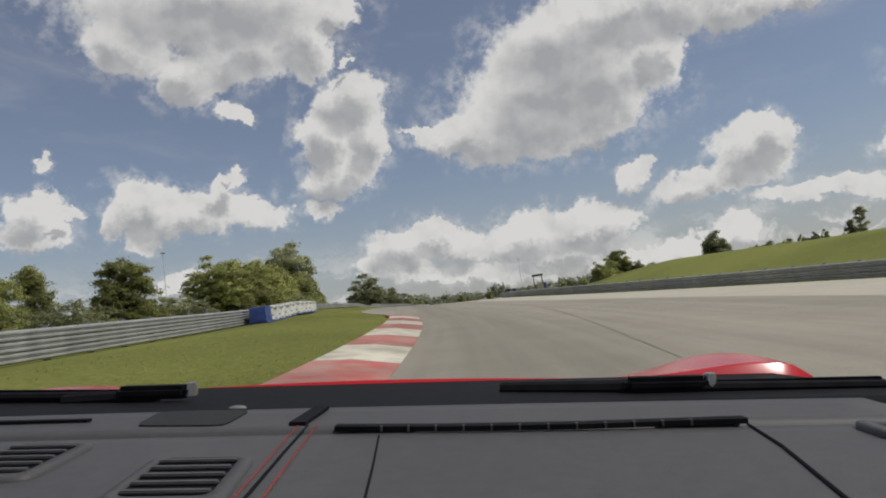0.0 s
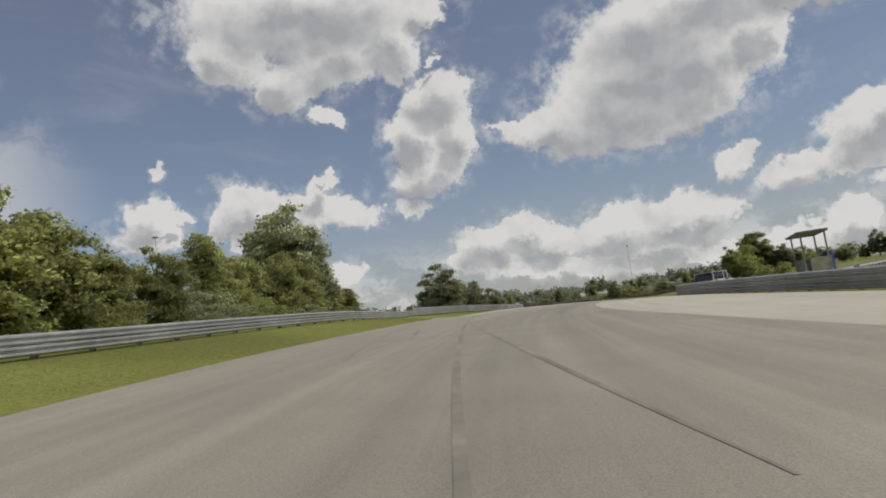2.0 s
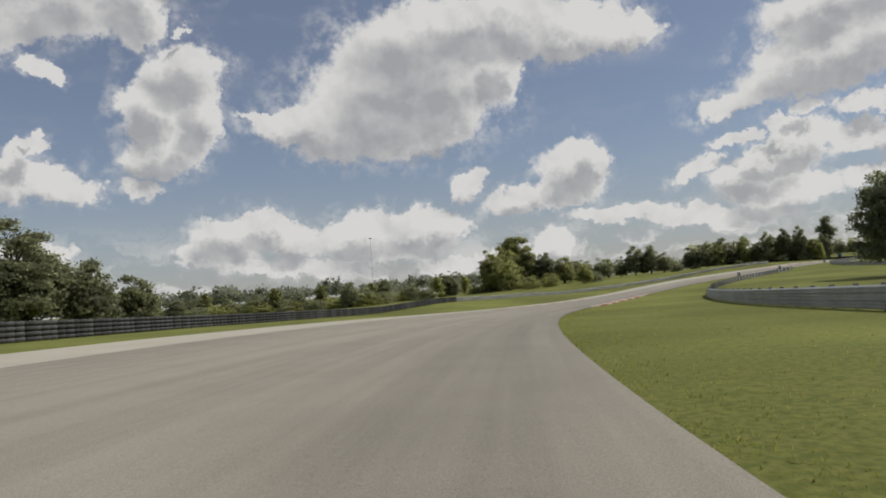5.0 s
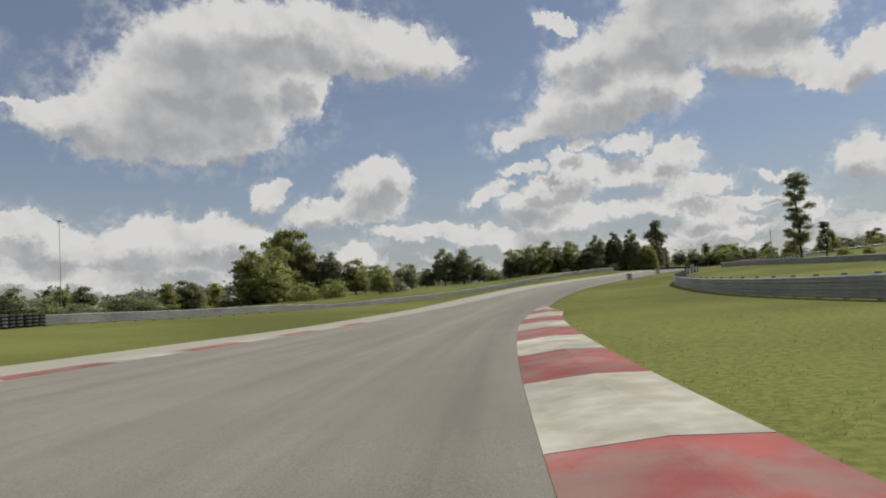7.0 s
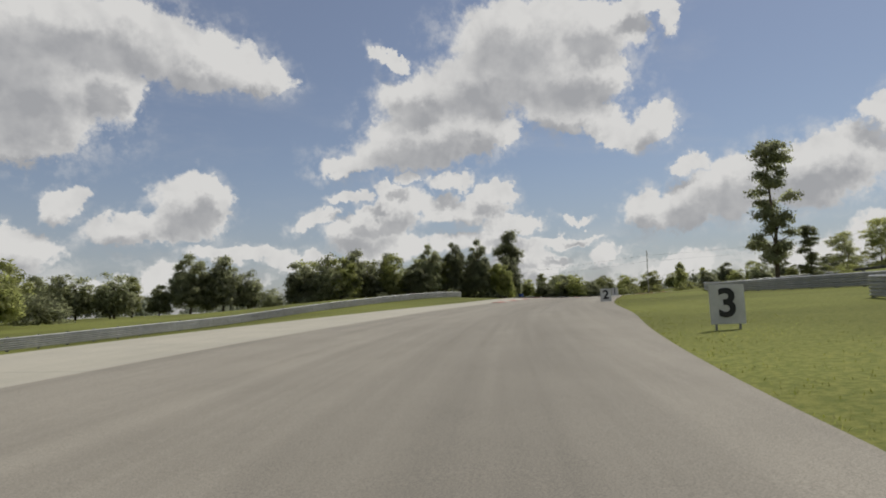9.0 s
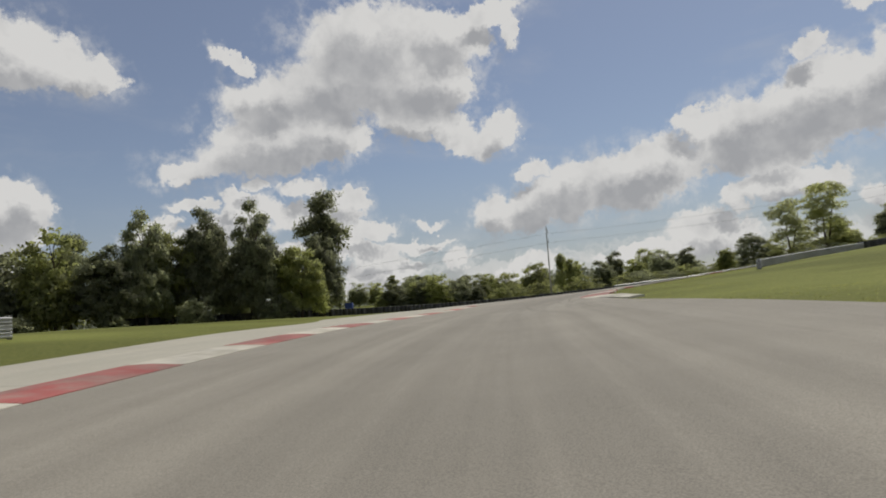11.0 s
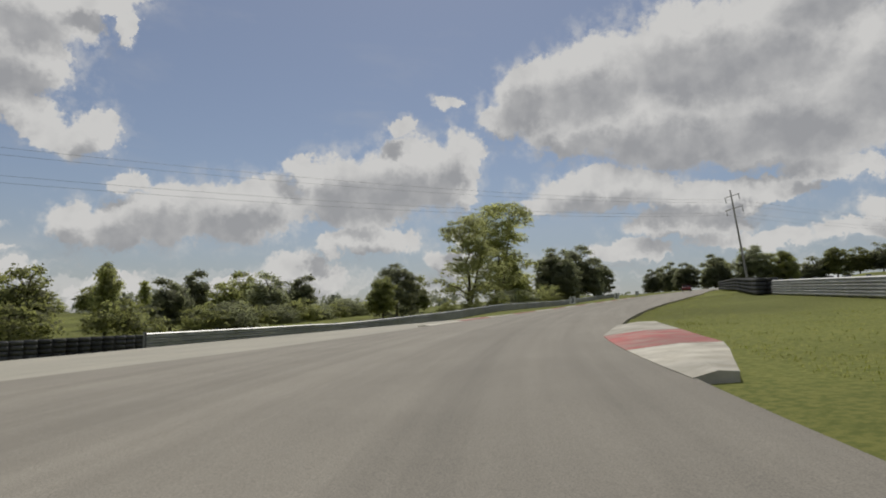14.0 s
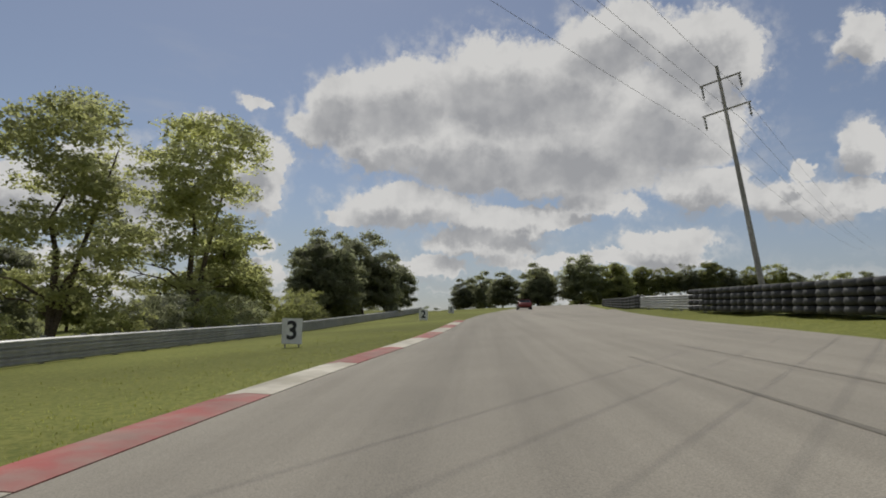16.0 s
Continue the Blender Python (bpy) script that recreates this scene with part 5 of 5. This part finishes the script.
# ---- distance boards ----
def digit_mesh(ch):
    cu = bpy.data.curves.new("digit", "FONT")
    cu.body, cu.size, cu.extrude, cu.align_x, cu.align_y, cu.offset = ch, 0.86, 0.004, "CENTER", "CENTER", 0.022
    ob = bpy.data.objects.new("digit_source", cu)
    scene.collection.objects.link(ob)
    me = bpy.data.meshes.new_from_object(ob.evaluated_get(bpy.context.evaluated_depsgraph_get()))
    bpy.data.objects.remove(ob)
    me.materials.clear()
    me.materials.append(BLACK_PAINT)
    return me


def distance_board(ch, s, l, turn=0.0, size=1.0):
    p = at(s, l)[0]
    base = thing("distance_board", "white board with the black number " + ch + " on posts in the grass", "sign", Matrix.Translation(p) @ Matrix.Rotation(radians(heading(s) - 90 + turn), 4, "Z") @ Matrix.Diagonal((size, size, size, 1)), "distance boards")
    bm = bmesh.new()
    box(bm, 0, 0, 0.53, 0.74, 0.02, 0.86, bevel=0.006)
    board = part("board", bm, WHITE_PAINT, base)
    d = part("number", digit_mesh(ch), None, board, "black painted number")
    d.matrix_basis = Matrix.Translation((0, -0.017, 0.53)) @ Matrix.Rotation(radians(90), 4, "X")
    for sx in (-0.25, 0.25):
        bm = bmesh.new()
        box(bm, sx, 0.03, 0.25, 0.04, 0.04, 1.1)
        part("post", bm, POST_STEEL, base)


distance_board("3", 305, 4.9)
distance_board("2", 336, 5.0)
distance_board("1", 367, 5.6)
distance_board("3", 509.5, -6.3, -8)
distance_board("2", 541, -4.6)
distance_board("1", 571, -3.6)


# ---- the red car, standing at the start of the line ----
LEATHER = material("grey_leather", (0.074, 0.072, 0.074), 0.55, dark=(0.062, 0.060, 0.062), scale=60.0, big=2.0, big_amount=0.08, bump=0.12, bump_scale=700.0, spec=0.35)
DARK_PLASTIC = material("black_plastic", (0.010, 0.010, 0.012), 0.7, dark=(0.015, 0.015, 0.017), scale=30.0, bump=0.05, spec=0.06)
GRILLE = material("dark_speaker_mesh", (0.035, 0.035, 0.037), 0.7, dark=(0.02, 0.02, 0.02), scale=300.0, bump=0.4, bump_scale=900.0, spec=0.3)
STITCH = material("red_thread", (0.35, 0.04, 0.03), 0.7, bump=0)
RED_PAINT = material("red_car_paint", (0.50, 0.018, 0.028), 0.22, dark=(0.44, 0.014, 0.022), scale=900.0, big=1.0, big_amount=0.06, bump=0, spec=0.6)
CHROME = material("bright_metal", (0.62, 0.62, 0.63), 0.25, 0.9, bump=0)
CAR = pose(0.00, 0.00, 1.10, 0.15, 5.54, -3.30)
MID = -0.25
SPEAKER = ((-0.455, 0.852), (-0.326, 0.850), (-0.318, 0.742), (-0.434, 0.752))


def car_part(name, verts, faces, mat, parent, label="", soft=True):
    return part(name, mesh_of(name, verts, faces, mat, flat=not soft), None, parent, label)


def sheet(fx, nx, ny, x0, x1, y0, y1, drop):
    """A curved panel with turned-down edges: heights from fx(x, y)."""
    xs, ys = np.linspace(x0, x1, nx), np.linspace(y0, y1, ny)
    verts = [(x, y, fx(x, y)) for y in ys for x in xs]
    faces = [(j * nx + i, j * nx + i + 1, (j + 1) * nx + i + 1, (j + 1) * nx + i) for j in range(ny - 1) for i in range(nx - 1)]
    rim = [i for i in range(nx)] + [j * nx + nx - 1 for j in range(1, ny)] + [(ny - 1) * nx + i for i in range(nx - 2, -1, -1)] + [j * nx for j in range(ny - 2, 0, -1)]
    o = len(verts)
    verts += [(verts[k][0], verts[k][1], verts[k][2] - drop) for k in rim]
    n = len(rim)
    faces += [(rim[k], o + k, o + (k + 1) % n, rim[(k + 1) % n]) for k in range(n)]
    return verts, faces


def dash_z(x, y):
    edge = max(0.0, (0.30 - y) / 0.10)
    return -0.140 + 0.004 * math.cos((x - MID) * 2.0) - 0.10 * edge * edge - 0.004


def bonnet_z(x, y):
    u = x - MID
    z = -0.194 - 0.13 * (y - 1.53) - 0.12 * (y - 1.53) ** 2
    for c in (-0.86, 0.86):
        z += (0.074 if c > 0 else 0.03) * math.exp(-((u - c) / 0.20) ** 2) * math.exp(-((y - 1.80) / 0.42) ** 2)
    z += 0.01 * math.cos(u * 3.2)
    z -= 0.25 * max(0.0, abs(u) - 0.90) ** 1.2 * 4
    return z - 0.9 * max(0.0, y - 2.35) ** 2


def rounded_ring(cx, cy, w, d, skew, z, band, tall):
    """A rounded rectangular bezel, sheared sideways by skew."""
    def outline(a, b, r):
        pts = []
        for qx, qy, a0 in ((1, 1, 0), (-1, 1, 90), (-1, -1, 180), (1, -1, 270)):
            for k in range(5):
                an = radians(a0 + 22.5 * k)
                pts.append((qx * (a - r) + r * math.cos(an), qy * (b - r) + r * math.sin(an)))
        return pts
    o, i = outline(w / 2 + band, d / 2 + band, 0.018), outline(w / 2, d / 2, 0.012)
    n = len(o)
    verts = []
    for pts, zz in ((o, z - 0.002), (o, z + tall * 0.7), (i, z + tall), (i, z - 0.002)):
        verts += [(cx + px + skew * py, cy + py, zz) for px, py in pts]
    faces = [(r * n + k, r * n + (k + 1) % n, (r + 1) * n + (k + 1) % n, (r + 1) * n + k) for r in range(3) for k in range(n)]
    return verts, faces


def air_vent(cx, cy, w, d, skew, dash):
    v, f = rounded_ring(cx, cy, w, d, skew, -0.141, 0.012, 0.006)
    vent = car_part("air_vent", v, f, LEATHER, dash, "slatted black air vent with rounded bezel")
    bm = bmesh.new()
    m = Matrix.Translation((cx, cy, 0)) @ Matrix(((1, skew, 0, 0), (0, 1, 0, 0), (0, 0, 1, 0), (0, 0, 0, 1)))
    box(bm, 0, 0, -0.1385, w * 0.99, d * 0.99, 0.003, m=m)
    part("backing", bm, DARK_PLASTIC, vent)
    n = 5
    for k in range(n):
        bm = bmesh.new()
        box(bm, 0, -d / 2 + d * (k + 0.5) / n, -0.135, w * 0.97, d / n * 0.30, 0.003, m=m, bevel=0.001)
        part("slat", bm, LEATHER, vent)


def wheel(x, y, car):
    """Tyre and rim, stood on the road."""
    flat = CAR @ Vector((x, y, -0.7))
    low = hz(flat.x, flat.y) + 0.05
    hub = CAR.inverted() @ Vector((flat.x, flat.y, low + 0.335))
    seg, verts, faces = 28, [], []
    prof = [(0.22, -0.12), (0.30, -0.125), (0.328, -0.10), (0.335, -0.05), (0.335, 0.05), (0.328, 0.10), (0.30, 0.125), (0.22, 0.12)]
    for i in range(seg):
        a = 2 * math.pi * i / seg
        verts += [(d, r * math.cos(a), r * math.sin(a)) for r, d in prof]
    c = len(prof)
    faces = [(i * c + j, i * c + j + 1, ((i + 1) % seg) * c + j + 1, ((i + 1) % seg) * c + j) for i in range(seg) for j in range(c - 1)]
    w = car_part("wheel", verts, faces, TYRE, car)
    w.matrix_basis = Matrix.Translation(hub)
    bm = bmesh.new()
    for k in range(10):
        a = 2 * math.pi * k / 10
        tube(bm, (0.06, 0.03 * math.cos(a), 0.03 * math.sin(a)), (0.09, 0.215 * math.cos(a), 0.215 * math.sin(a)), 0.02, 0.014, 6)
    tube(bm, (-0.1, 0, 0), (0.1, 0, 0), 0.05, 0.05, 12)
    part("rim", bm, CHROME, w)


def red_car():
    car = thing("sports_car", "red sports car with a grey leather dashboard on the track", "car", CAR)
    # dashboard
    v, f = sheet(dash_z, 41, 25, -0.98, 0.48, 0.20, 0.69, 0.16)
    dash = car_part("dashboard", v, f, LEATHER, car, "grey stitched leather dashboard top")
    v, f = sheet(lambda x, y: -0.143 + 0.004 * math.cos((x - MID) * 2.0), 31, 5, -0.98, 0.48, 0.705, 0.86, 0.10)
    car_part("dash_ledge", v, f, LEATHER, dash, "smooth grey ledge under the windscreen")
    bm = bmesh.new()
    box(bm, -0.25, 0.70, -0.150, 1.46, 0.05, 0.012)
    part("dash_joint", bm, LEATHER, dash)
    xs = np.linspace(-0.174, 0.27, 24)
    ys = np.interp(xs, (-0.174, -0.05, 0.09, 0.27), (0.706, 0.693, 0.690, 0.702))
    v = [(x, y + dy, z) for dy, z in ((-0.008, -0.139), (-0.008, -0.1335), (0.008, -0.1335), (0.008, -0.139)) for x, y in zip(xs, ys)]
    f = [(r * 24 + k, r * 24 + k + 1, (r + 1) * 24 + k + 1, (r + 1) * 24 + k) for r in range(3) for k in range(23)]
    slot = car_part("defroster_slot", v, f, DARK_PLASTIC, dash, "long black defroster slot", soft=False)
    for k in range(12):
        x = -0.12 + 0.03 * k
        bm = bmesh.new()
        box(bm, x, 0.684 + 0.25 * (x - 0.05) ** 2, -0.1355, 0.002, 0.006, 0.006)
        part("fin", bm, LEATHER, slot)
    bm = bmesh.new()
    box(bm, -0.66, 0.795, -0.1385, 0.28, 0.010, 0.006)
    part("defroster_slot", bm, DARK_PLASTIC, dash, "short black defroster slot")
    for pts, r in ((((-0.215, 0.736), (-0.20, 0.60), (-0.182, 0.45), (-0.17, 0.32)), 0.0015), (((-0.12, 0.675), (-0.105, 0.56), (-0.092, 0.45), (-0.08, 0.32)), 0.0010), (((0.272, 0.700), (0.262, 0.60), (0.235, 0.448), (0.21, 0.32)), 0.0018)):
        bm = bmesh.new()
        for a, b in zip(pts, pts[1:]):
            tube(bm, (*a, dash_z(*a) + 0.0008), (*b, dash_z(*b) + 0.0008), r, r, 6)
        part("seam", bm, DARK_PLASTIC, dash)
    for off in (-0.011, 0.011):
        verts, faces = [], []
        for k in range(52):
            u = k / 52
            y = 0.73 - 0.40 * u
            x = -0.215 + 0.036 * (0.736 - y) / 0.286 + off
            z, hx, hy = dash_z(x, y) + 0.0015, 0.0009, 0.0026
            o = len(verts)
            verts += [(x - hx, y - hy, z), (x + hx, y - hy, z), (x + hx, y + hy, z), (x - hx, y + hy, z), (x, y - hy, z + 0.001), (x, y + hy, z + 0.001)]
            faces += [(o, o + 1, o + 4), (o + 1, o + 2, o + 5, o + 4), (o + 2, o + 3, o + 5), (o + 3, o, o + 4, o + 5)]
        st = car_part("stitching", verts, faces, STITCH, dash, "row of red stitches", soft=False)
        st["kind"] = "stuff"
    bm = bmesh.new()
    box(bm, -0.227, 0.79, -0.1375, 0.02, 0.11, 0.006)
    part("trim_notch", bm, DARK_PLASTIC, dash)
    air_vent(-0.256, 0.516, 0.074, 0.116, -0.19, dash)
    air_vent(-0.455, 0.588, 0.074, 0.116, -0.19, dash)
    v, f = rounded_ring(0.405, 0.652, 0.05, 0.05, 0.0, -0.141, 0.012, 0.006)
    car_part("demister", v, f, LEATHER, dash, "small round side demister")
    corners = [Vector(c) for c in SPEAKER]
    rim = []
    for k in range(4):
        a, b, c = corners[k - 1], corners[k], corners[(k + 1) % 4]
        rim += [b.lerp(a, 0.16), b.lerp(a, 0.04).lerp(c, 0.03), b.lerp(c, 0.16)]
    verts = [(q.x, q.y, -0.1372) for q in rim] + [(q.x, q.y, -0.150) for q in rim]
    faces = [tuple(range(12))] + [(k, k + 12, (k + 1) % 12 + 12, (k + 1) % 12) for k in range(12)]
    car_part("speaker_grille", verts, faces, GRILLE, dash, "flush four-sided speaker grille", soft=False)
    bm = bmesh.new()
    bmesh.ops.create_uvsphere(bm, u_segments=16, v_segments=8, radius=1.0, matrix=Matrix.Translation((-0.352, 0.868, -0.138)) @ Matrix.Diagonal((0.013, 0.007, 0.004, 1)))
    part("light_sensor", bm, POST_STEEL, dash)
    # cowl and wipers
    v, f = sheet(lambda x, y: -0.146 - 0.058 * (y - 0.86), 21, 9, MID - 0.84, MID + 0.86, 0.862, 1.42, 0.08)
    car_part("cowl", v, f, DARK_PLASTIC, car, "black windscreen cowl")
    for a, b, c in (((-0.78, 1.12), (-0.60, 1.10), (-1.0, 1.16)), ((0.02, 1.13), (0.28, 1.04), (0.62, 1.03))):
        bm = bmesh.new()
        tube(bm, (*a, -0.158), (*b, -0.150), 0.012, 0.014, 8)
        tube(bm, (*b, -0.150), (*c, -0.152), 0.010, 0.008, 8)
        wiper = part("wiper", bm, DARK_PLASTIC, car, "black wiper arm")
        bm = bmesh.new()
        reach = Vector((c[0] - b[0], c[1] - b[1], 0))
        box(bm, 0, 0, 0, reach.length, 0.016, 0.034, m=Matrix.Translation(((b[0] + c[0]) / 2, (b[1] + c[1]) / 2 + 0.02, -0.158)) @ Matrix.Rotation(math.atan2(reach.y, reach.x), 4, "Z"), bevel=0.004)
        part("wiper_blade", bm, DARK_PLASTIC, wiper)
        bm = bmesh.new()
        m = Matrix.Translation((*b, -0.143))
        box(bm, 0, 0, 0, 0.13, 0.035, 0.024, m=m, bevel=0.008)
        part("wiper_cap", bm, DARK_PLASTIC, wiper)
        bm = bmesh.new()
        tube(bm, (b[0] + 0.07, b[1], -0.150), (b[0] + 0.07, b[1], -0.128), 0.011, 0.009, 12)
        part("washer_jet", bm, CHROME, wiper)
    # bodywork
    v, f = sheet(bonnet_z, 61, 41, MID - 0.97, MID + 0.97, 1.42, 2.62, 0.22)
    car_part("bonnet", v, f, RED_PAINT, car, "glossy red bonnet with raised wings")
    def flank(x, y):
        return -0.36 - 0.05 * math.sin((y + 1.9) * 1.1)
    for sx in (-1, 1):
        v, f = [], []
        ys = np.linspace(-1.75, 2.5, 24)
        for y in ys:
            bow = 0.93 - 0.06 * ((y - 0.4) / 2.1) ** 2
            arch = max(0.0, 0.30 - 1.6 * min((y - 1.72) ** 2, (y + 0.92) ** 2))
            for k, (zz, inn) in enumerate(((flank(0, y), 0.03), (-0.50, -0.01), (-0.68, 0.0), (-0.90 + arch, 0.04), (-0.90 + arch, 0.10))):
                v.append((MID + sx * (bow - inn), y, zz))
        f = [(i * 5 + k, i * 5 + k + 1, (i + 1) * 5 + k + 1, (i + 1) * 5 + k) for i in range(23) for k in range(4)]
        car_part("side_panel", v, f, RED_PAINT, car)
    bm = bmesh.new()
    box(bm, MID, 0.35, -0.80, 1.62, 3.9, 0.14, bevel=0.04)
    part("floor_pan", bm, DARK_PLASTIC, car)
    v, f = sheet(lambda x, y: -0.34 - 0.10 * (y + 1.2) ** 2, 15, 9, MID - 0.92, MID + 0.92, -1.78, -0.75, 0.40)
    car_part("rear_deck", v, f, RED_PAINT, car)
    bm = bmesh.new()
    box(bm, MID, 2.50, -0.66, 1.70, 0.16, 0.36, bevel=0.07)
    part("front_bumper", bm, RED_PAINT, car)
    for wx in (-0.80, 0.80):
        for wy in (1.72, -0.92):
            wheel(MID + wx, wy, car)


red_car()


# ---- other cars ----
CAR_SILVER = material("silver_car_paint", (0.55, 0.56, 0.57), 0.3, 0.2, dark=(0.50, 0.51, 0.52), scale=200.0, big=1.0, big_amount=0.06, bump=0, spec=0.6)
CAR_RUST = material("dark_red_car_paint", (0.20, 0.03, 0.025), 0.3, dark=(0.17, 0.025, 0.02), scale=200.0, big=1.0, big_amount=0.06, bump=0, spec=0.6)
CAR_GLASS = material("dark_tinted_glass", (0.02, 0.022, 0.025), 0.08, dark=(0.025, 0.027, 0.03), scale=2.0, bump=0, spec=0.6)
LAMP_RED = material("red_lamp_lens", (0.35, 0.02, 0.02), 0.2, bump=0)


def hull(sections, mat, name, parent, label=""):
    """A closed skin through rounded cross-sections: y, half width, bottom, top."""
    ring, verts = 16, []
    for y, w, z0, z1 in sections:
        for k in range(ring):
            a = 2 * math.pi * (k + 0.5) / ring
            c, q = math.cos(a), math.sin(a)
            verts.append((w * math.copysign(abs(c) ** 0.45, c), y, (z0 + z1) / 2 + (z1 - z0) / 2 * math.copysign(abs(q) ** 0.45, q)))
    n = len(sections)
    faces = [(j * ring + k, j * ring + (k + 1) % ring, (j + 1) * ring + (k + 1) % ring, (j + 1) * ring + k) for j in range(n - 1) for k in range(ring)]
    faces += [tuple(range(ring))[::-1], tuple((n - 1) * ring + k for k in range(ring))]
    return car_part(name, verts, faces, mat, parent, label)


def road_car(name, label, m, paint, long, wide, belt, high, boxy):
    """A whole car seen from afar: body, glazed cabin, pillars, lamps and wheels."""
    car = thing(name, label, "car", m)
    h, w = long / 2, wide / 2
    hull([(-h, w * 0.82, 0.38, belt - 0.12), (-h + 0.12, w * 0.97, 0.28, belt), (-h * 0.3, w, 0.24, belt + 0.02), (h * 0.35, w, 0.24, belt), (h - 0.5, w * 0.97, 0.26, belt - 0.14), (h, w * 0.80, 0.36, belt - 0.34)], paint, "body", car)
    back = -h + (0.10 if boxy else 0.55)
    hull([(back, w * 0.84, belt - 0.1, belt + 0.08), (back + 0.28, w * 0.82, belt - 0.1, high - 0.03), (-0.1, w * 0.80, belt - 0.1, high), (h * 0.20, w * 0.80, belt - 0.1, high - 0.06), (h * 0.48, w * 0.84, belt - 0.1, belt + 0.02)], CAR_GLASS, "window_band", car, "dark tinted windows all round")
    bm = bmesh.new()
    box(bm, 0, (back + 0.25 + h * 0.2) / 2, high - 0.01, wide * 0.76, h * 0.2 - back - 0.2, 0.06, bevel=0.02)
    part("roof", bm, paint, car)
    for sx in (-1, 1):
        for y in ((back + 0.22, -0.35, h * 0.10) if boxy else (back + 0.35, -0.1)):
            bm = bmesh.new()
            tube(bm, (sx * w * 0.86, y - 0.02, belt), (sx * w * 0.80, y + 0.04, high - 0.02), 0.05, 0.045, 6)
            part("pillar", bm, paint, car)
        bm = bmesh.new()
        box(bm, sx * w * 0.72, -h + 0.05, belt - 0.2, 0.22, 0.08, 0.16, bevel=0.02)
        part("tail_lamp", bm, LAMP_RED, car)
        bm = bmesh.new()
        box(bm, sx * w * 0.66, h - 0.12, belt - 0.36, 0.3, 0.1, 0.12, bevel=0.03)
        part("headlamp", bm, CHROME, car)
        for y in (-h * 0.60, h * 0.62):
            bm = bmesh.new()
            tube(bm, (sx * (w - 0.2), y, 0.33), (sx * (w + 0.015), y, 0.33), 0.33, 0.33, 20)
            tyre = part("wheel", bm, TYRE, car)
            bm = bmesh.new()
            tube(bm, (sx * (w + 0.01), y, 0.33), (sx * (w + 0.025), y, 0.33), 0.21, 0.19, 14)
            part("rim", bm, CHROME, tyre)
    return car


def standing(x, y, turn):
    return Matrix.Translation((x, y, hz(x, y))) @ Matrix.Rotation(radians(turn), 4, "Z")


road_car("parked_estate", "silver four-wheel-drive estate parked behind the guardrail", standing(11.0, 105.9, -42), CAR_SILVER, 4.3, 1.7, 0.92, 1.48, True)
p = at(572, 6.0)[0]
road_car("coupe", "low dark red coupe far ahead on the track", standing(p[0], p[1], heading(572) - 90) @ Matrix.Translation((0, 0, 0.05)), CAR_RUST, 4.2, 1.8, 0.85, 1.28, False)


# ---- long grass by the track edges ----
def grass_tufts():
    rng = np.random.default_rng(9)
    spans = [(4, 60, lambda s: asphalt_left(s) - 1.5, -1, 5.0, 2600), (60, 108, lambda s: asphalt_left(s), -1, 4.5, 2200), (124, 300, asphalt_right, 1, 5.5, 6000), (300, 398, asphalt_right, 1, 4.0, 2000), (398, 456, lambda s: asphalt_right(s) + 1.6, 1, 6.0, 3800), (456, 520, asphalt_right, 1, 3.5, 2200), (466, 520, lambda s: asphalt_left(s) - 0.6, -1, 6.0, 3000)]
    roots = []
    for s0, s1, edge, side, deep, n in spans:
        s = rng.uniform(s0, s1, n)
        l = edge(s) + side * (0.02 + deep * rng.uniform(0, 1, n) ** 1.6)
        roots.append(at(s, l, -0.03))
    base = np.repeat(np.concatenate(roots), 6, axis=0)
    n = len(base)
    base[:, :2] += rng.normal(size=(n, 2)) * 0.11
    a = rng.uniform(0, 2 * math.pi, n)
    high, wide, bend = rng.uniform(0.02, 0.055, n), rng.uniform(0.004, 0.010, n), rng.uniform(0.01, 0.06, n)
    across, out = np.stack([np.cos(a), np.sin(a), 0 * a], 1), np.stack([-np.sin(a), np.cos(a), 0 * a], 1)
    v = np.stack([base - across * wide[:, None], base + across * wide[:, None], base + out * bend[:, None] + np.stack([0 * a, 0 * a, high], 1)], 1).reshape(-1, 3)
    up = np.tile((0.0, 0.0, 1.0), (n * 3, 1)) + rng.normal(size=(n * 3, 3)) * 0.15
    me = foliage("verge_grass", v, np.arange(n * 3).reshape(-1, 3), up / np.linalg.norm(up, axis=1)[:, None], GRASS_BLADE)
    tagged(new("verge_grass", me), "uneven green grass blades along the track edge", "grass", kind="stuff")


GRASS_BLADE = material("grass_blade", (0.27, 0.27, 0.07), 0.7, dark=(0.18, 0.20, 0.045), scale=2.0, big=0.3, bump=0, spec=0.2, island=0.3, translucent=0.35)
grass_tufts()
